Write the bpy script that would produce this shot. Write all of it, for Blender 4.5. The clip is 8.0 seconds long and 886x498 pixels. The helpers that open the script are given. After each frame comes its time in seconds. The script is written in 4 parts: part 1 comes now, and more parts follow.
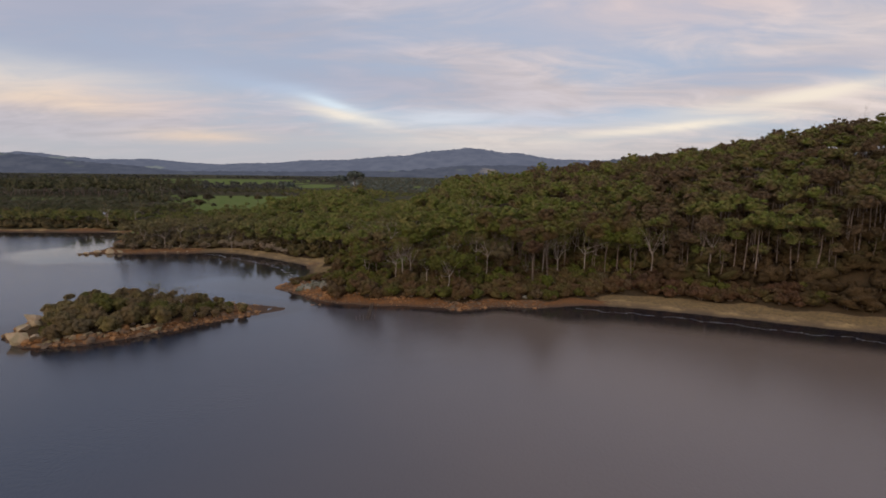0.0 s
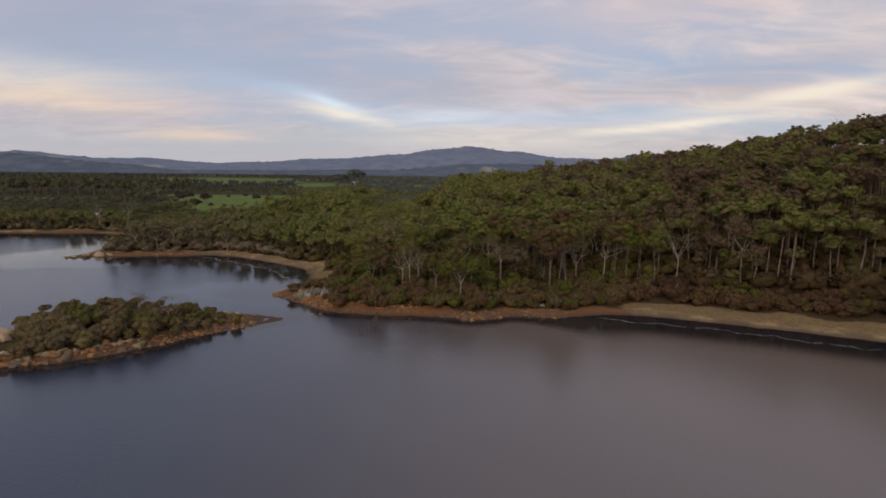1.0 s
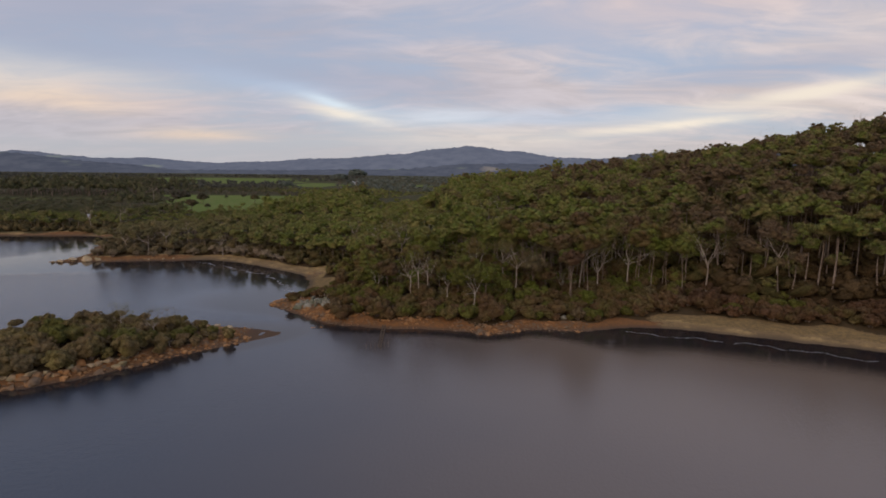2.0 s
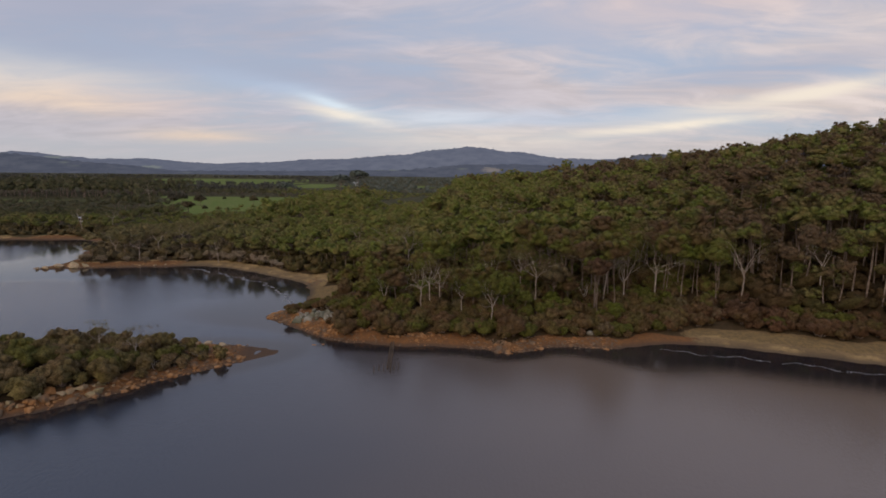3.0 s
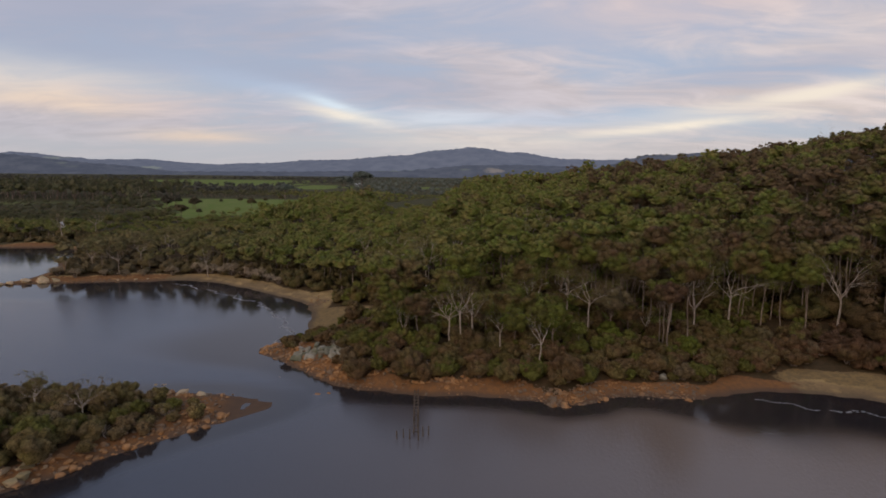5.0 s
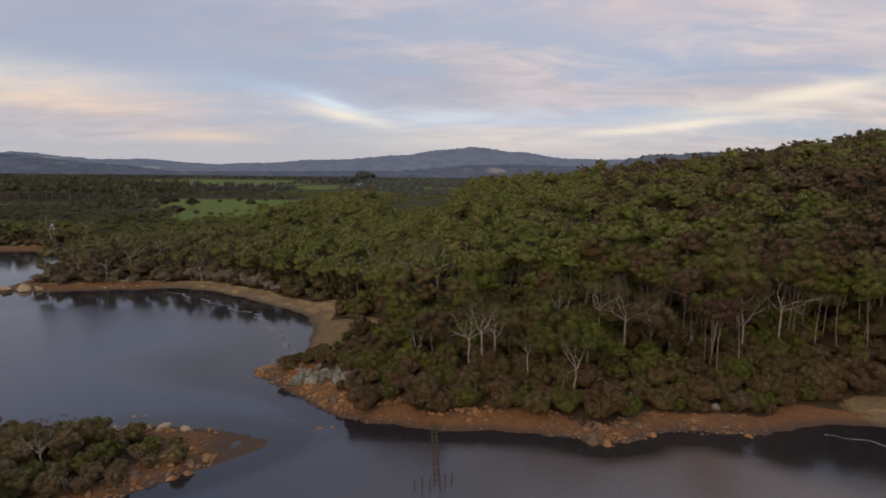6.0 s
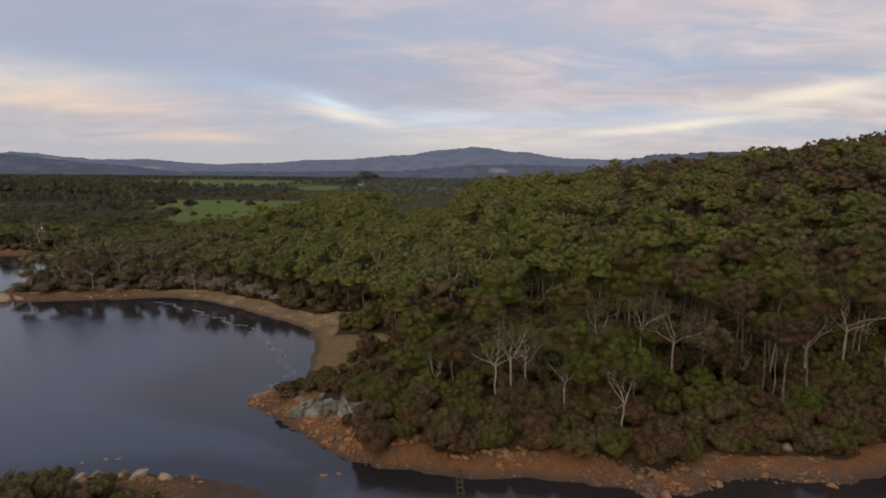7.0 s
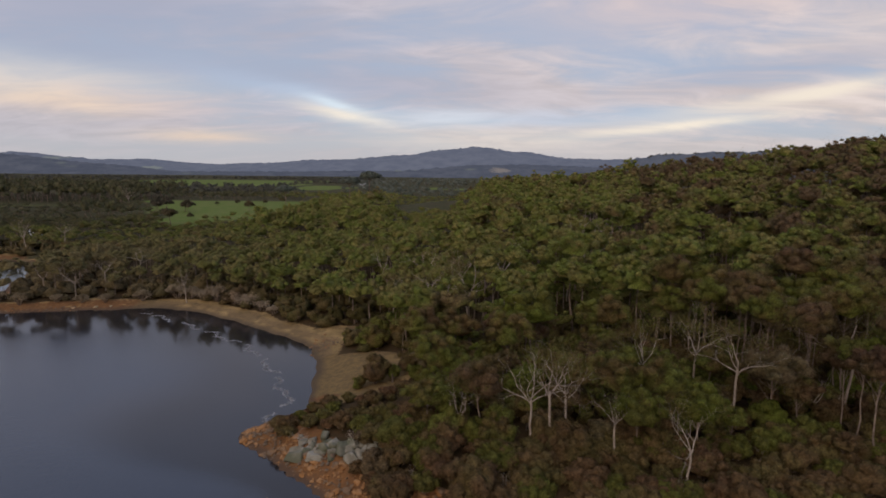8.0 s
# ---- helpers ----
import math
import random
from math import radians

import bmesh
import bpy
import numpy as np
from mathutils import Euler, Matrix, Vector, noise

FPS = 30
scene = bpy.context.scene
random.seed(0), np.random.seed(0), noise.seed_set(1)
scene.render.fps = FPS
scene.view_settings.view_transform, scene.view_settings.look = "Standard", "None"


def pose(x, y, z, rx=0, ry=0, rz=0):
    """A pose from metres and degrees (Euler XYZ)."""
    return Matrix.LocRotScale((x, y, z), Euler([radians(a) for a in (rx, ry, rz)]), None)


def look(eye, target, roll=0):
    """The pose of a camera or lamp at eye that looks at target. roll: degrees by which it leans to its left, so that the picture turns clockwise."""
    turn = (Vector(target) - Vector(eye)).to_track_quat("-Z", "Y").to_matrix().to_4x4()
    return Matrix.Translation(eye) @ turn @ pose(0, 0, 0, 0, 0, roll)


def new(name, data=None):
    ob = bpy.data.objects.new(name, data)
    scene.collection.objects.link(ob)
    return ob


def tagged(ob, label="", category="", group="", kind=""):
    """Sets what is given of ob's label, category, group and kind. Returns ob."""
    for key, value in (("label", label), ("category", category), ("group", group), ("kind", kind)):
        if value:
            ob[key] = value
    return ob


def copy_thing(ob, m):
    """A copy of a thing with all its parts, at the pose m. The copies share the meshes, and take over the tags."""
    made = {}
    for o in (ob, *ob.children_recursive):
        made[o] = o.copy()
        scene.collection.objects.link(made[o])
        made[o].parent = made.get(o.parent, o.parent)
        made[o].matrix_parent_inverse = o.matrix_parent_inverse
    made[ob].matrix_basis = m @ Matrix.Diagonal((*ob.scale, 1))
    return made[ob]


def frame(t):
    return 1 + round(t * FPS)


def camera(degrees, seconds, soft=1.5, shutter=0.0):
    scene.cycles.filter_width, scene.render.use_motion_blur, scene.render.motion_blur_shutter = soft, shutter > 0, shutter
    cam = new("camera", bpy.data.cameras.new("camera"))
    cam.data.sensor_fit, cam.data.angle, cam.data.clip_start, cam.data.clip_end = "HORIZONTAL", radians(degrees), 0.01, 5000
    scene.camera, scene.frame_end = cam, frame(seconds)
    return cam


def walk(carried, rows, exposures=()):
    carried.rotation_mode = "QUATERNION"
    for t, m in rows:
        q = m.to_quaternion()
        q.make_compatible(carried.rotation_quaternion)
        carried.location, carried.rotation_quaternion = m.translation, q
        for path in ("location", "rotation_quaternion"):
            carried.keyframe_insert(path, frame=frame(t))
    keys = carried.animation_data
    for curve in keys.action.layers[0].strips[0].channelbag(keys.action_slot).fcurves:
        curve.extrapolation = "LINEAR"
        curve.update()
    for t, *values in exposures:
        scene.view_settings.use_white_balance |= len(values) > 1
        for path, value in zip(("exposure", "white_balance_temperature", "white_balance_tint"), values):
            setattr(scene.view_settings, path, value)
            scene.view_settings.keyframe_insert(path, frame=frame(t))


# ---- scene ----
cam = camera(75.0, 8.0, soft=1.75)
METRES, EYE, TILT, LEAN, TURN = 120.0, 42.8, -7.9, -0.7, 0.0
ROWS = [
    (0.0, 0.0, 0.0, 0.0, 0.0, 0.0, -0.0),
    (0.5, -0.0137, 0.0598, 0.0074, -0.01, -0.08, 0.02),
    (1.0, -0.0276, 0.1197, 0.0146, -0.02, -0.14, 0.05),
    (1.5, -0.0418, 0.1793, 0.0225, -0.05, -0.17, 0.06),
    (3.0, -0.0856, 0.3587, 0.0465, -0.07, -0.08, 0.1),
    (3.5, -0.1001, 0.4188, 0.0557, -0.05, -0.04, 0.08),
    (4.0, -0.1144, 0.479, 0.0651, -0.06, -0.02, 0.08),
    (4.5, -0.1291, 0.5395, 0.074, -0.04, -0.01, 0.09),
    (6.0, -0.1718, 0.7212, 0.0992, 0.07, -0.04, 0.09),
    (6.5, -0.1864, 0.7817, 0.1079, 0.12, -0.04, 0.1),
    (7.0, -0.2009, 0.8426, 0.116, 0.17, -0.03, 0.12),
    (7.5, -0.2153, 0.9034, 0.1241, 0.2, -0.03, 0.1),
    (8.0, -0.2298, 0.9641, 0.1327, 0.23, -0.04, 0.09),
]
walk(cam, [(t, pose(0, 0, EYE, TILT, LEAN, TURN) @ pose(METRES * x, METRES * y, METRES * z, 90 + pitch, roll, yaw)) for t, x, y, z, yaw, pitch, roll in ROWS])

# ---- world and light ----
SUN_AZ, SUN_EL = radians(205.0), radians(30.0)
world = bpy.data.worlds.new("evening_sky")
scene.world = world
world.use_nodes = True


class Nodes:
    """Short-hand for building a node tree."""

    def __init__(self, tree):
        self.tree = tree
        tree.nodes.clear()

    def add(self, kind, links=None, **props):
        n = self.tree.nodes.new(kind)
        for k, v in props.items():
            setattr(n, k, v)
        for k, v in (links or {}).items():
            self.put(n.inputs[k], v)
        return n

    def put(self, socket, v):
        if isinstance(v, bpy.types.NodeSocket):
            self.tree.links.new(v, socket)
        elif isinstance(v, bpy.types.Node):
            self.tree.links.new(v.outputs[0], socket)
        elif isinstance(v, (tuple, list)):
            socket.default_value = (*v, 1.0) if len(v) == 3 and len(socket.default_value) == 4 else v
        else:
            socket.default_value = v

    def math(self, op, a, b=0.0, c=None, clamp=False):
        n = self.tree.nodes.new("ShaderNodeMath")
        n.operation, n.use_clamp = op, clamp
        self.put(n.inputs[0], a)
        self.put(n.inputs[1], b)
        if c is not None:
            self.put(n.inputs[2], c)
        return n.outputs[0]

    def mix(self, f, a, b, blend="MIX"):
        n = self.tree.nodes.new("ShaderNodeMix")
        n.data_type, n.blend_type = "RGBA", blend
        self.put(n.inputs[0], f)
        self.put(n.inputs[6], a)
        self.put(n.inputs[7], b)
        return n.outputs[2]

    def noise(self, vec, scale, detail=4.0, rough=0.5, distort=0.0):
        n = self.add("ShaderNodeTexNoise", {"Vector": vec, "Scale": scale, "Detail": detail, "Roughness": rough, "Distortion": distort})
        return n.outputs[0]

    def span(self, v, a, b, lo=0.0, hi=1.0):
        n = self.add("ShaderNodeMapRange", {0: v, 1: a, 2: b, 3: lo, 4: hi}, interpolation_type="SMOOTHSTEP")
        return n.outputs[0]


def build_sky():
    k = Nodes(world.node_tree)
    way = k.add("ShaderNodeTexCoord").outputs["Generated"]
    xyz = k.add("ShaderNodeSeparateXYZ", {0: way})
    up = k.math("MAXIMUM", xyz.outputs[2], 0.0)
    az = k.math("MULTIPLY", k.math("ARCTAN2", xyz.outputs[0], xyz.outputs[1]), 57.296)
    el = k.math("MULTIPLY", k.math("ARCSINE", xyz.outputs[2]), 57.296)
    # cloud deck: noise on a plane overhead, drawn out towards the horizon
    low = k.math("ADD", up, 0.16)
    deck = k.add("ShaderNodeCombineXYZ", {0: k.math("DIVIDE", xyz.outputs[0], low), 1: k.math("DIVIDE", xyz.outputs[1], low), 2: 3.7})
    turned = k.add("ShaderNodeMapping", {0: deck, 2: (0, 0, radians(14)), 3: (0.55, 1.0, 1.0)})
    big = k.noise(turned, 0.9, 5.0, 0.55, 0.5)
    fine = k.noise(turned, 3.2, 6.0, 0.6, 0.8)
    nishita = k.add("ShaderNodeTexSky", sky_type="NISHITA", sun_disc=False, sun_elevation=SUN_EL, sun_rotation=SUN_AZ, altitude=50.0)
    clear = k.mix(0.82, k.mix(1.0, nishita, (0.1, 0.1, 0.1), "MULTIPLY"), SKY_BLUE)
    cover = k.span(k.math("ADD", k.math("MULTIPLY", big, 0.72), k.math("MULTIPLY", fine, 0.28)), 0.37, 0.56)
    side = k.span(az, -25.0, 40.0)
    cloud = k.mix(side, CLOUD_LILAC, CLOUD_PINK)
    shade = k.span(fine, 0.3, 0.72, 0.86, 1.09)
    cloud = k.mix(1.0, cloud, k.add("ShaderNodeCombineXYZ", {0: shade, 1: shade, 2: shade}), "MULTIPLY")
    sky = k.mix(cover, clear, cloud)
    sky = k.mix(k.span(el, 13.0, 28.0, 0.0, 0.85), sky, k.mix(cover, SKY_HIGH, CLOUD_HIGH))
    # grey haze low down
    sky = k.mix(k.span(el, 0.0, 6.0, 0.75, 0.0), sky, SKY_HAZE)
    # lit cloud edges and openings: azimuth, elevation, half width, half height, slope, amount, colour
    wob = k.math("MULTIPLY", k.math("SUBTRACT", k.noise(turned, 1.9, 5.0, 0.6), 0.5), 4.5)
    for a, e, w, h, slope, amount, colour in GLOWS:
        da = k.math("SUBTRACT", az, a)
        de = k.math("SUBTRACT", k.math("SUBTRACT", el, e), k.math("MULTIPLY", da, slope))
        de = k.math("ADD", de, k.math("MULTIPLY", wob, min(1.0, h * 0.3)))
        q = k.math("ADD", k.math("POWER", k.math("ABSOLUTE", k.math("DIVIDE", da, w)), 2.0), k.math("POWER", k.math("ABSOLUTE", k.math("DIVIDE", de, h)), 2.0))
        g = k.math("MULTIPLY", k.math("EXPONENT", k.math("MULTIPLY", q, -1.0)), amount)
        g = k.math("MULTIPLY", g, k.span(fine, 0.2, 0.7, 0.55, 1.15))
        sky = k.mix(k.math("MINIMUM", g, 1.0), sky, colour)
    back = k.add("ShaderNodeBackground", {0: sky, 1: 1.0})
    k.add("ShaderNodeOutputWorld", {0: back})


SKY_BLUE, SKY_HAZE = (0.42, 0.47, 0.60), (0.52, 0.505, 0.52)
SKY_HIGH, CLOUD_HIGH = (0.38, 0.53, 0.88), (0.50, 0.59, 0.84)
CLOUD_LILAC, CLOUD_PINK = (0.54, 0.51, 0.575), (0.715, 0.62, 0.60)
GILT, AZURE = (0.95, 0.84, 0.70), (0.52, 0.66, 0.85)
PEACH, CREAM, ICE, ROSE, SLATE = (0.90, 0.68, 0.50), (0.84, 0.75, 0.66), (0.70, 0.80, 0.90), (0.72, 0.58, 0.57), (0.38, 0.41, 0.53)
GLOWS = (
    (-33.0, 5.3, 8.0, 1.1, -0.02, 0.75, PEACH),
    (-35.0, 6.8, 12.0, 1.6, 0.0, 0.55, CREAM),
    (-22.5, 2.7, 5.0, 0.6, 0.0, 0.6, PEACH),
    (-26.0, 5.5, 7.0, 1.0, -0.1, 0.35, ROSE),
    (-9.5, 5.0, 4.0, 0.6, -0.2, 1.0, GILT),
    (-11.0, 6.1, 2.6, 0.42, -0.24, 1.0, (0.80, 0.90, 0.96)),
    (0.0, 4.8, 8.0, 0.9, 0.02, 0.5, ICE),
    (4.0, 2.8, 12.0, 1.3, 0.0, 0.45, CREAM),
    (22.0, 4.1, 8.5, 0.42, 0.10, 1.0, GILT),
    (31.5, 6.4, 5.0, 0.5, 0.14, 1.0, GILT),
    (26.0, 5.6, 11.0, 0.8, 0.13, 0.6, CREAM),
    (-17.0, 7.6, 8.0, 0.9, -0.16, 0.55, AZURE),
    (12.0, 4.9, 9.0, 0.8, 0.0, 0.45, AZURE),
    (30.0, 8.6, 14.0, 1.2, 0.12, 0.5, SLATE),
    (-20.0, 8.5, 16.0, 1.3, -0.1, 0.5, SLATE),
    (24.0, 15.0, 18.0, 3.0, 0.05, 0.6, ROSE),
    (-30.0, 13.5, 15.0, 4.0, 0.1, 0.8, SLATE),
    (-4.0, 8.2, 11.0, 1.5, -0.08, 0.45, SLATE),
    (-14.0, 12.0, 9.0, 2.2, -0.05, 0.35, SLATE),
)
build_sky()
sun = new("sun", bpy.data.lights.new("sun", "SUN"))
sun.data.energy, sun.data.angle, sun.data.color = 1.8, radians(65), (1.0, 0.78, 0.57)
sun.matrix_world = look((200 * math.sin(SUN_AZ), 200 * math.cos(SUN_AZ), 200 * math.tan(SUN_EL)), (0, 0, 0))


# ---- materials ----
def material(name):
    m = bpy.data.materials.new(name)
    m.use_nodes = True
    k = Nodes(m.node_tree)
    return m, k


def finish(k, colour, rough=0.8, bump=None, strength=0.3, distance=0.1, spec=0.3, **more):
    links = {"Base Color": colour, "Roughness": rough, "Specular IOR Level": spec}
    if bump is not None:
        links["Normal"] = k.add("ShaderNodeBump", {"Height": bump, "Strength": strength, "Distance": distance}).outputs[0]
    for key, v in more.items():
        links[key] = v
    k.add("ShaderNodeOutputMaterial", {0: k.add("ShaderNodeBsdfPrincipled", links)})


def place_of(k):
    return k.add("ShaderNodeNewGeometry").outputs["Position"]


def leaf_material(name, a, b, c, single=False):
    m, k = material(name)
    p = place_of(k)
    wide = k.noise(p, 0.055, 3.0)
    tree = k.noise(p, 0.22, 2.0)
    tuft = k.add("ShaderNodeNewGeometry").outputs["Random Per Island"]
    col = k.mix(k.span(tree, 0.38, 0.62), a, b)
    x = k.add("ShaderNodeSeparateXYZ", {0: p}).outputs[0]
    col = k.mix(k.span(k.math("ADD", wide, k.span(x, -15.0, 120.0, -0.13, 0.07)), 0.42, 0.64, 0.0, 0.92), col, c)
    y = k.add("ShaderNodeSeparateXYZ", {0: p}).outputs[1]
    col = k.mix(k.math("MULTIPLY", k.span(x, -55.0, -150.0, 0.0, 0.65), k.span(y, 420.0, 330.0)), col, (0.150, 0.115, 0.066))
    col = k.mix(k.math("MULTIPLY", k.span(x, -150.0, -260.0, 0.0, 0.7), k.span(y, 380.0, 460.0)), col, (0.058, 0.052, 0.042))
    if single:
        rnd = k.add("ShaderNodeObjectInfo").outputs["Random"]
        col = k.mix(k.span(rnd, 0.72, 0.86, 0.0, 0.7), col, c)
        col = k.mix(k.span(rnd, 0.955, 0.965, 0.0, 0.4), col, (0.110, 0.095, 0.055))
        col = k.mix(k.span(rnd, 0.20, 0.10, 0.0, 0.5), col, (0.105, 0.130, 0.018))
        dim = k.math("ADD", k.math("MULTIPLY", tuft, 0.24), k.math("ADD", 0.63, k.math("MULTIPLY", rnd, 0.34)))
    else:
        dim = k.math("ADD", k.math("MULTIPLY", tuft, 0.24), k.span(tree, 0.3, 0.7, 0.52, 0.88))
    col = k.mix(1.0, col, k.add("ShaderNodeCombineXYZ", {0: dim, 1: dim, 2: dim}), "MULTIPLY")
    fine = k.noise(p, 2.6, 6.0, 0.85)
    mottle = k.span(fine, 0.34, 0.68, 0.48, 1.95)
    col = k.mix(1.0, col, k.add("ShaderNodeCombineXYZ", {0: mottle, 1: mottle, 2: mottle}), "MULTIPLY")
    bump = k.add("ShaderNodeBump", {"Height": fine, "Strength": 0.85, "Distance": 0.45}).outputs[0]
    leaf = k.add("ShaderNodeBsdfPrincipled", {"Base Color": col, "Roughness": 0.8, "Specular IOR Level": 0.05, "Normal": bump})
    glow = k.add("ShaderNodeBsdfTranslucent", {"Color": col})
    k.add("ShaderNodeOutputMaterial", {0: k.add("ShaderNodeMixShader", {0: 0.16, 1: leaf.outputs[0], 2: glow.outputs[0]})})
    return m


def bark_material(name, light, dark):
    m, k = material(name)
    p = place_of(k)
    q = k.add("ShaderNodeMapping", {0: p, 3: (1.0, 1.0, 0.25)})
    n = k.noise(q, 2.6, 5.0, 0.65)
    patch = k.noise(p, 0.35, 2.0)
    col = k.mix(k.span(n, 0.35, 0.65), dark, light)
    col = k.mix(k.span(patch, 0.5, 0.7, 0.0, 0.6), col, dark)
    finish(k, col, 0.85, n, 0.5, 0.05)
    return m


def rock_material(name, warm, pale, grey):
    m, k = material(name)
    p = place_of(k)
    n = k.noise(p, 0.7, 6.0, 0.6)
    speck = k.noise(p, 6.0, 4.0, 0.7)
    rnd = k.add("ShaderNodeObjectInfo").outputs["Random"]
    col = k.mix(k.span(n, 0.35, 0.65), warm, pale)
    col = k.mix(k.span(k.math("ADD", k.noise(p, 0.25, 3.0), k.math("MULTIPLY", rnd, 0.2)), 0.55, 0.75), col, grey)
    col = k.mix(k.span(speck, 0.55, 0.75, 0.0, 0.5), col, (0.12, 0.09, 0.07))
    finish(k, col, 0.85, k.math("ADD", n, k.math("MULTIPLY", speck, 0.3)), 0.7, 0.15, spec=0.08)
    return m


def ground_material():
    m, k = material("ground_cover")
    p = place_of(k)
    cover = k.add("ShaderNodeAttribute", attribute_name="cover")
    rgb = k.add("ShaderNodeSeparateColor", {0: cover.outputs["Color"]})
    n1, n2, n3 = k.noise(p, 0.12, 5.0, 0.6), k.noise(p, 0.9, 6.0, 0.65), k.noise(p, 5.0, 4.0, 0.7)
    litter = k.mix(k.span(n2, 0.35, 0.65), (0.060, 0.038, 0.020), (0.040, 0.030, 0.016))
    rough_grass = k.mix(k.span(n1, 0.4, 0.6), (0.046, 0.046, 0.022), (0.060, 0.050, 0.028))
    litter = k.mix(k.span(k.add("ShaderNodeSeparateXYZ", {0: p}).outputs[1], 330.0, 400.0), litter, rough_grass)
    level = k.add("ShaderNodeSeparateXYZ", {0: p}).outputs[2]
    tide = k.math("SINE", k.math("ADD", k.math("MULTIPLY", level, 4.2), k.math("MULTIPLY", n1, 9.0)))
    sand = k.mix(k.span(n1, 0.35, 0.65), (0.29, 0.196, 0.088), (0.175, 0.120, 0.055))
    sand = k.mix(k.span(tide, 0.0, 0.9, 0.0, 0.5), sand, (0.11, 0.074, 0.046))
    sand = k.mix(k.span(n2, 0.48, 0.72, 0.0, 0.65), sand, (0.105, 0.074, 0.042))
    sand = k.mix(k.span(k.noise(p, 0.3, 5.0, 0.7), 0.52, 0.66, 0.0, 0.55), sand, (0.085, 0.062, 0.034))
    caked = k.mix(k.span(n2, 0.4, 0.6), (0.165, 0.110, 0.048), (0.115, 0.080, 0.040))
    sand = k.mix(k.span(k.math("ADD", cover.outputs["Alpha"], k.math("MULTIPLY", k.math("SUBTRACT", n2, 0.5), 0.8)), 0.35, 0.65, 0.0, 0.9), sand, caked)
    earth = k.mix(k.span(n2, 0.35, 0.65), (0.165, 0.078, 0.030), (0.115, 0.060, 0.030))
    grass = k.mix(k.span(n1, 0.4, 0.6), (0.088, 0.122, 0.028), (0.118, 0.132, 0.042))
    jag = k.math("MULTIPLY", k.math("SUBTRACT", n2, 0.5), 0.9)
    col = k.mix(k.span(k.math("ADD", rgb.outputs[0], jag), 0.4, 0.6), litter, sand)
    col = k.mix(k.span(k.math("ADD", rgb.outputs[1], jag), 0.4, 0.6), col, earth)
    col = k.mix(k.span(k.math("ADD", rgb.outputs[2], k.math("MULTIPLY", jag, 0.5)), 0.4, 0.6), col, grass)
    col = k.mix(k.span(n3, 0.5, 0.8, 0.0, 0.35), col, (0.05, 0.038, 0.026))
    # wet margin just above the water
    z = k.add("ShaderNodeSeparateXYZ", {0: p}).outputs[2]
    wet = k.span(k.math("ADD", z, k.math("MULTIPLY", jag, 0.3)), 0.05, 0.65, 0.75, 0.0)
    col = k.mix(wet, col, (0.06, 0.045, 0.035))
    finish(k, col, 0.95, k.math("ADD", n2, k.math("MULTIPLY", n3, 0.4)), 0.6, 0.25, spec=0.02)
    return m


def water_material():
    m, k = material("lake_water")
    p = place_of(k)
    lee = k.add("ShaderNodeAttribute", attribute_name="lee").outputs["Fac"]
    drawn = k.add("ShaderNodeMapping", {0: p, 3: (1.0, 0.7, 1.0)})
    swell = k.noise(drawn, 0.22, 3.0, 0.5)
    ripple = k.noise(drawn, 1.6, 4.0, 0.6)
    patch = k.noise(p, 0.018, 3.0)
    open_water = k.span(k.math("ADD", lee, k.math("MULTIPLY", k.math("SUBTRACT", patch, 0.5), 0.5)), 0.16, 0.42, 1.0, 0.0)
    h = k.math("ADD", k.math("MULTIPLY", swell, k.span(open_water, 0.0, 1.0, 0.13, 0.25)), k.math("MULTIPLY", ripple, k.span(open_water, 0.0, 1.0, 0.18, 0.85)))
    silt = k.span(k.math("ADD", k.add("ShaderNodeSeparateXYZ", {0: p}).outputs[0], k.math("MULTIPLY", patch, 30.0)), -60.0, 65.0)
    xyz = k.add("ShaderNodeSeparateXYZ", {0: p})
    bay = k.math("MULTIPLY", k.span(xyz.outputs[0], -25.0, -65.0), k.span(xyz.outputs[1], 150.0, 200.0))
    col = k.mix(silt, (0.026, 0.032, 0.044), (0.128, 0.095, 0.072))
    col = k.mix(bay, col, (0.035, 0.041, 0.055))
    # east shallows: dark mud plus the forest's reflection, painted into the colour
    mud_and_reflection = k.math("MULTIPLY", k.span(lee, 0.25, 0.50, 0.0, 0.95), k.span(xyz.outputs[0], 25.0, 60.0))
    # along every shore the base colour is darkened as a painted tree reflection
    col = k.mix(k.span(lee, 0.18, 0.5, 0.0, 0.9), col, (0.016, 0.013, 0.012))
    col = k.mix(mud_and_reflection, col, (0.014, 0.012, 0.013))
    bump = k.add("ShaderNodeBump", {"Height": h, "Strength": 0.5, "Distance": 0.12}).outputs[0]
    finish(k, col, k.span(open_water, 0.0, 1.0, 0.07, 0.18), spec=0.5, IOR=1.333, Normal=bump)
    return m


def plain(name, a, b, scale, rough=0.7):
    m, k = material(name)
    p = place_of(k)
    n = k.noise(p, scale, 5.0, 0.6)
    finish(k, k.mix(k.span(n, 0.35, 0.65), a, b), rough, n, 0.4, 0.05)
    return m


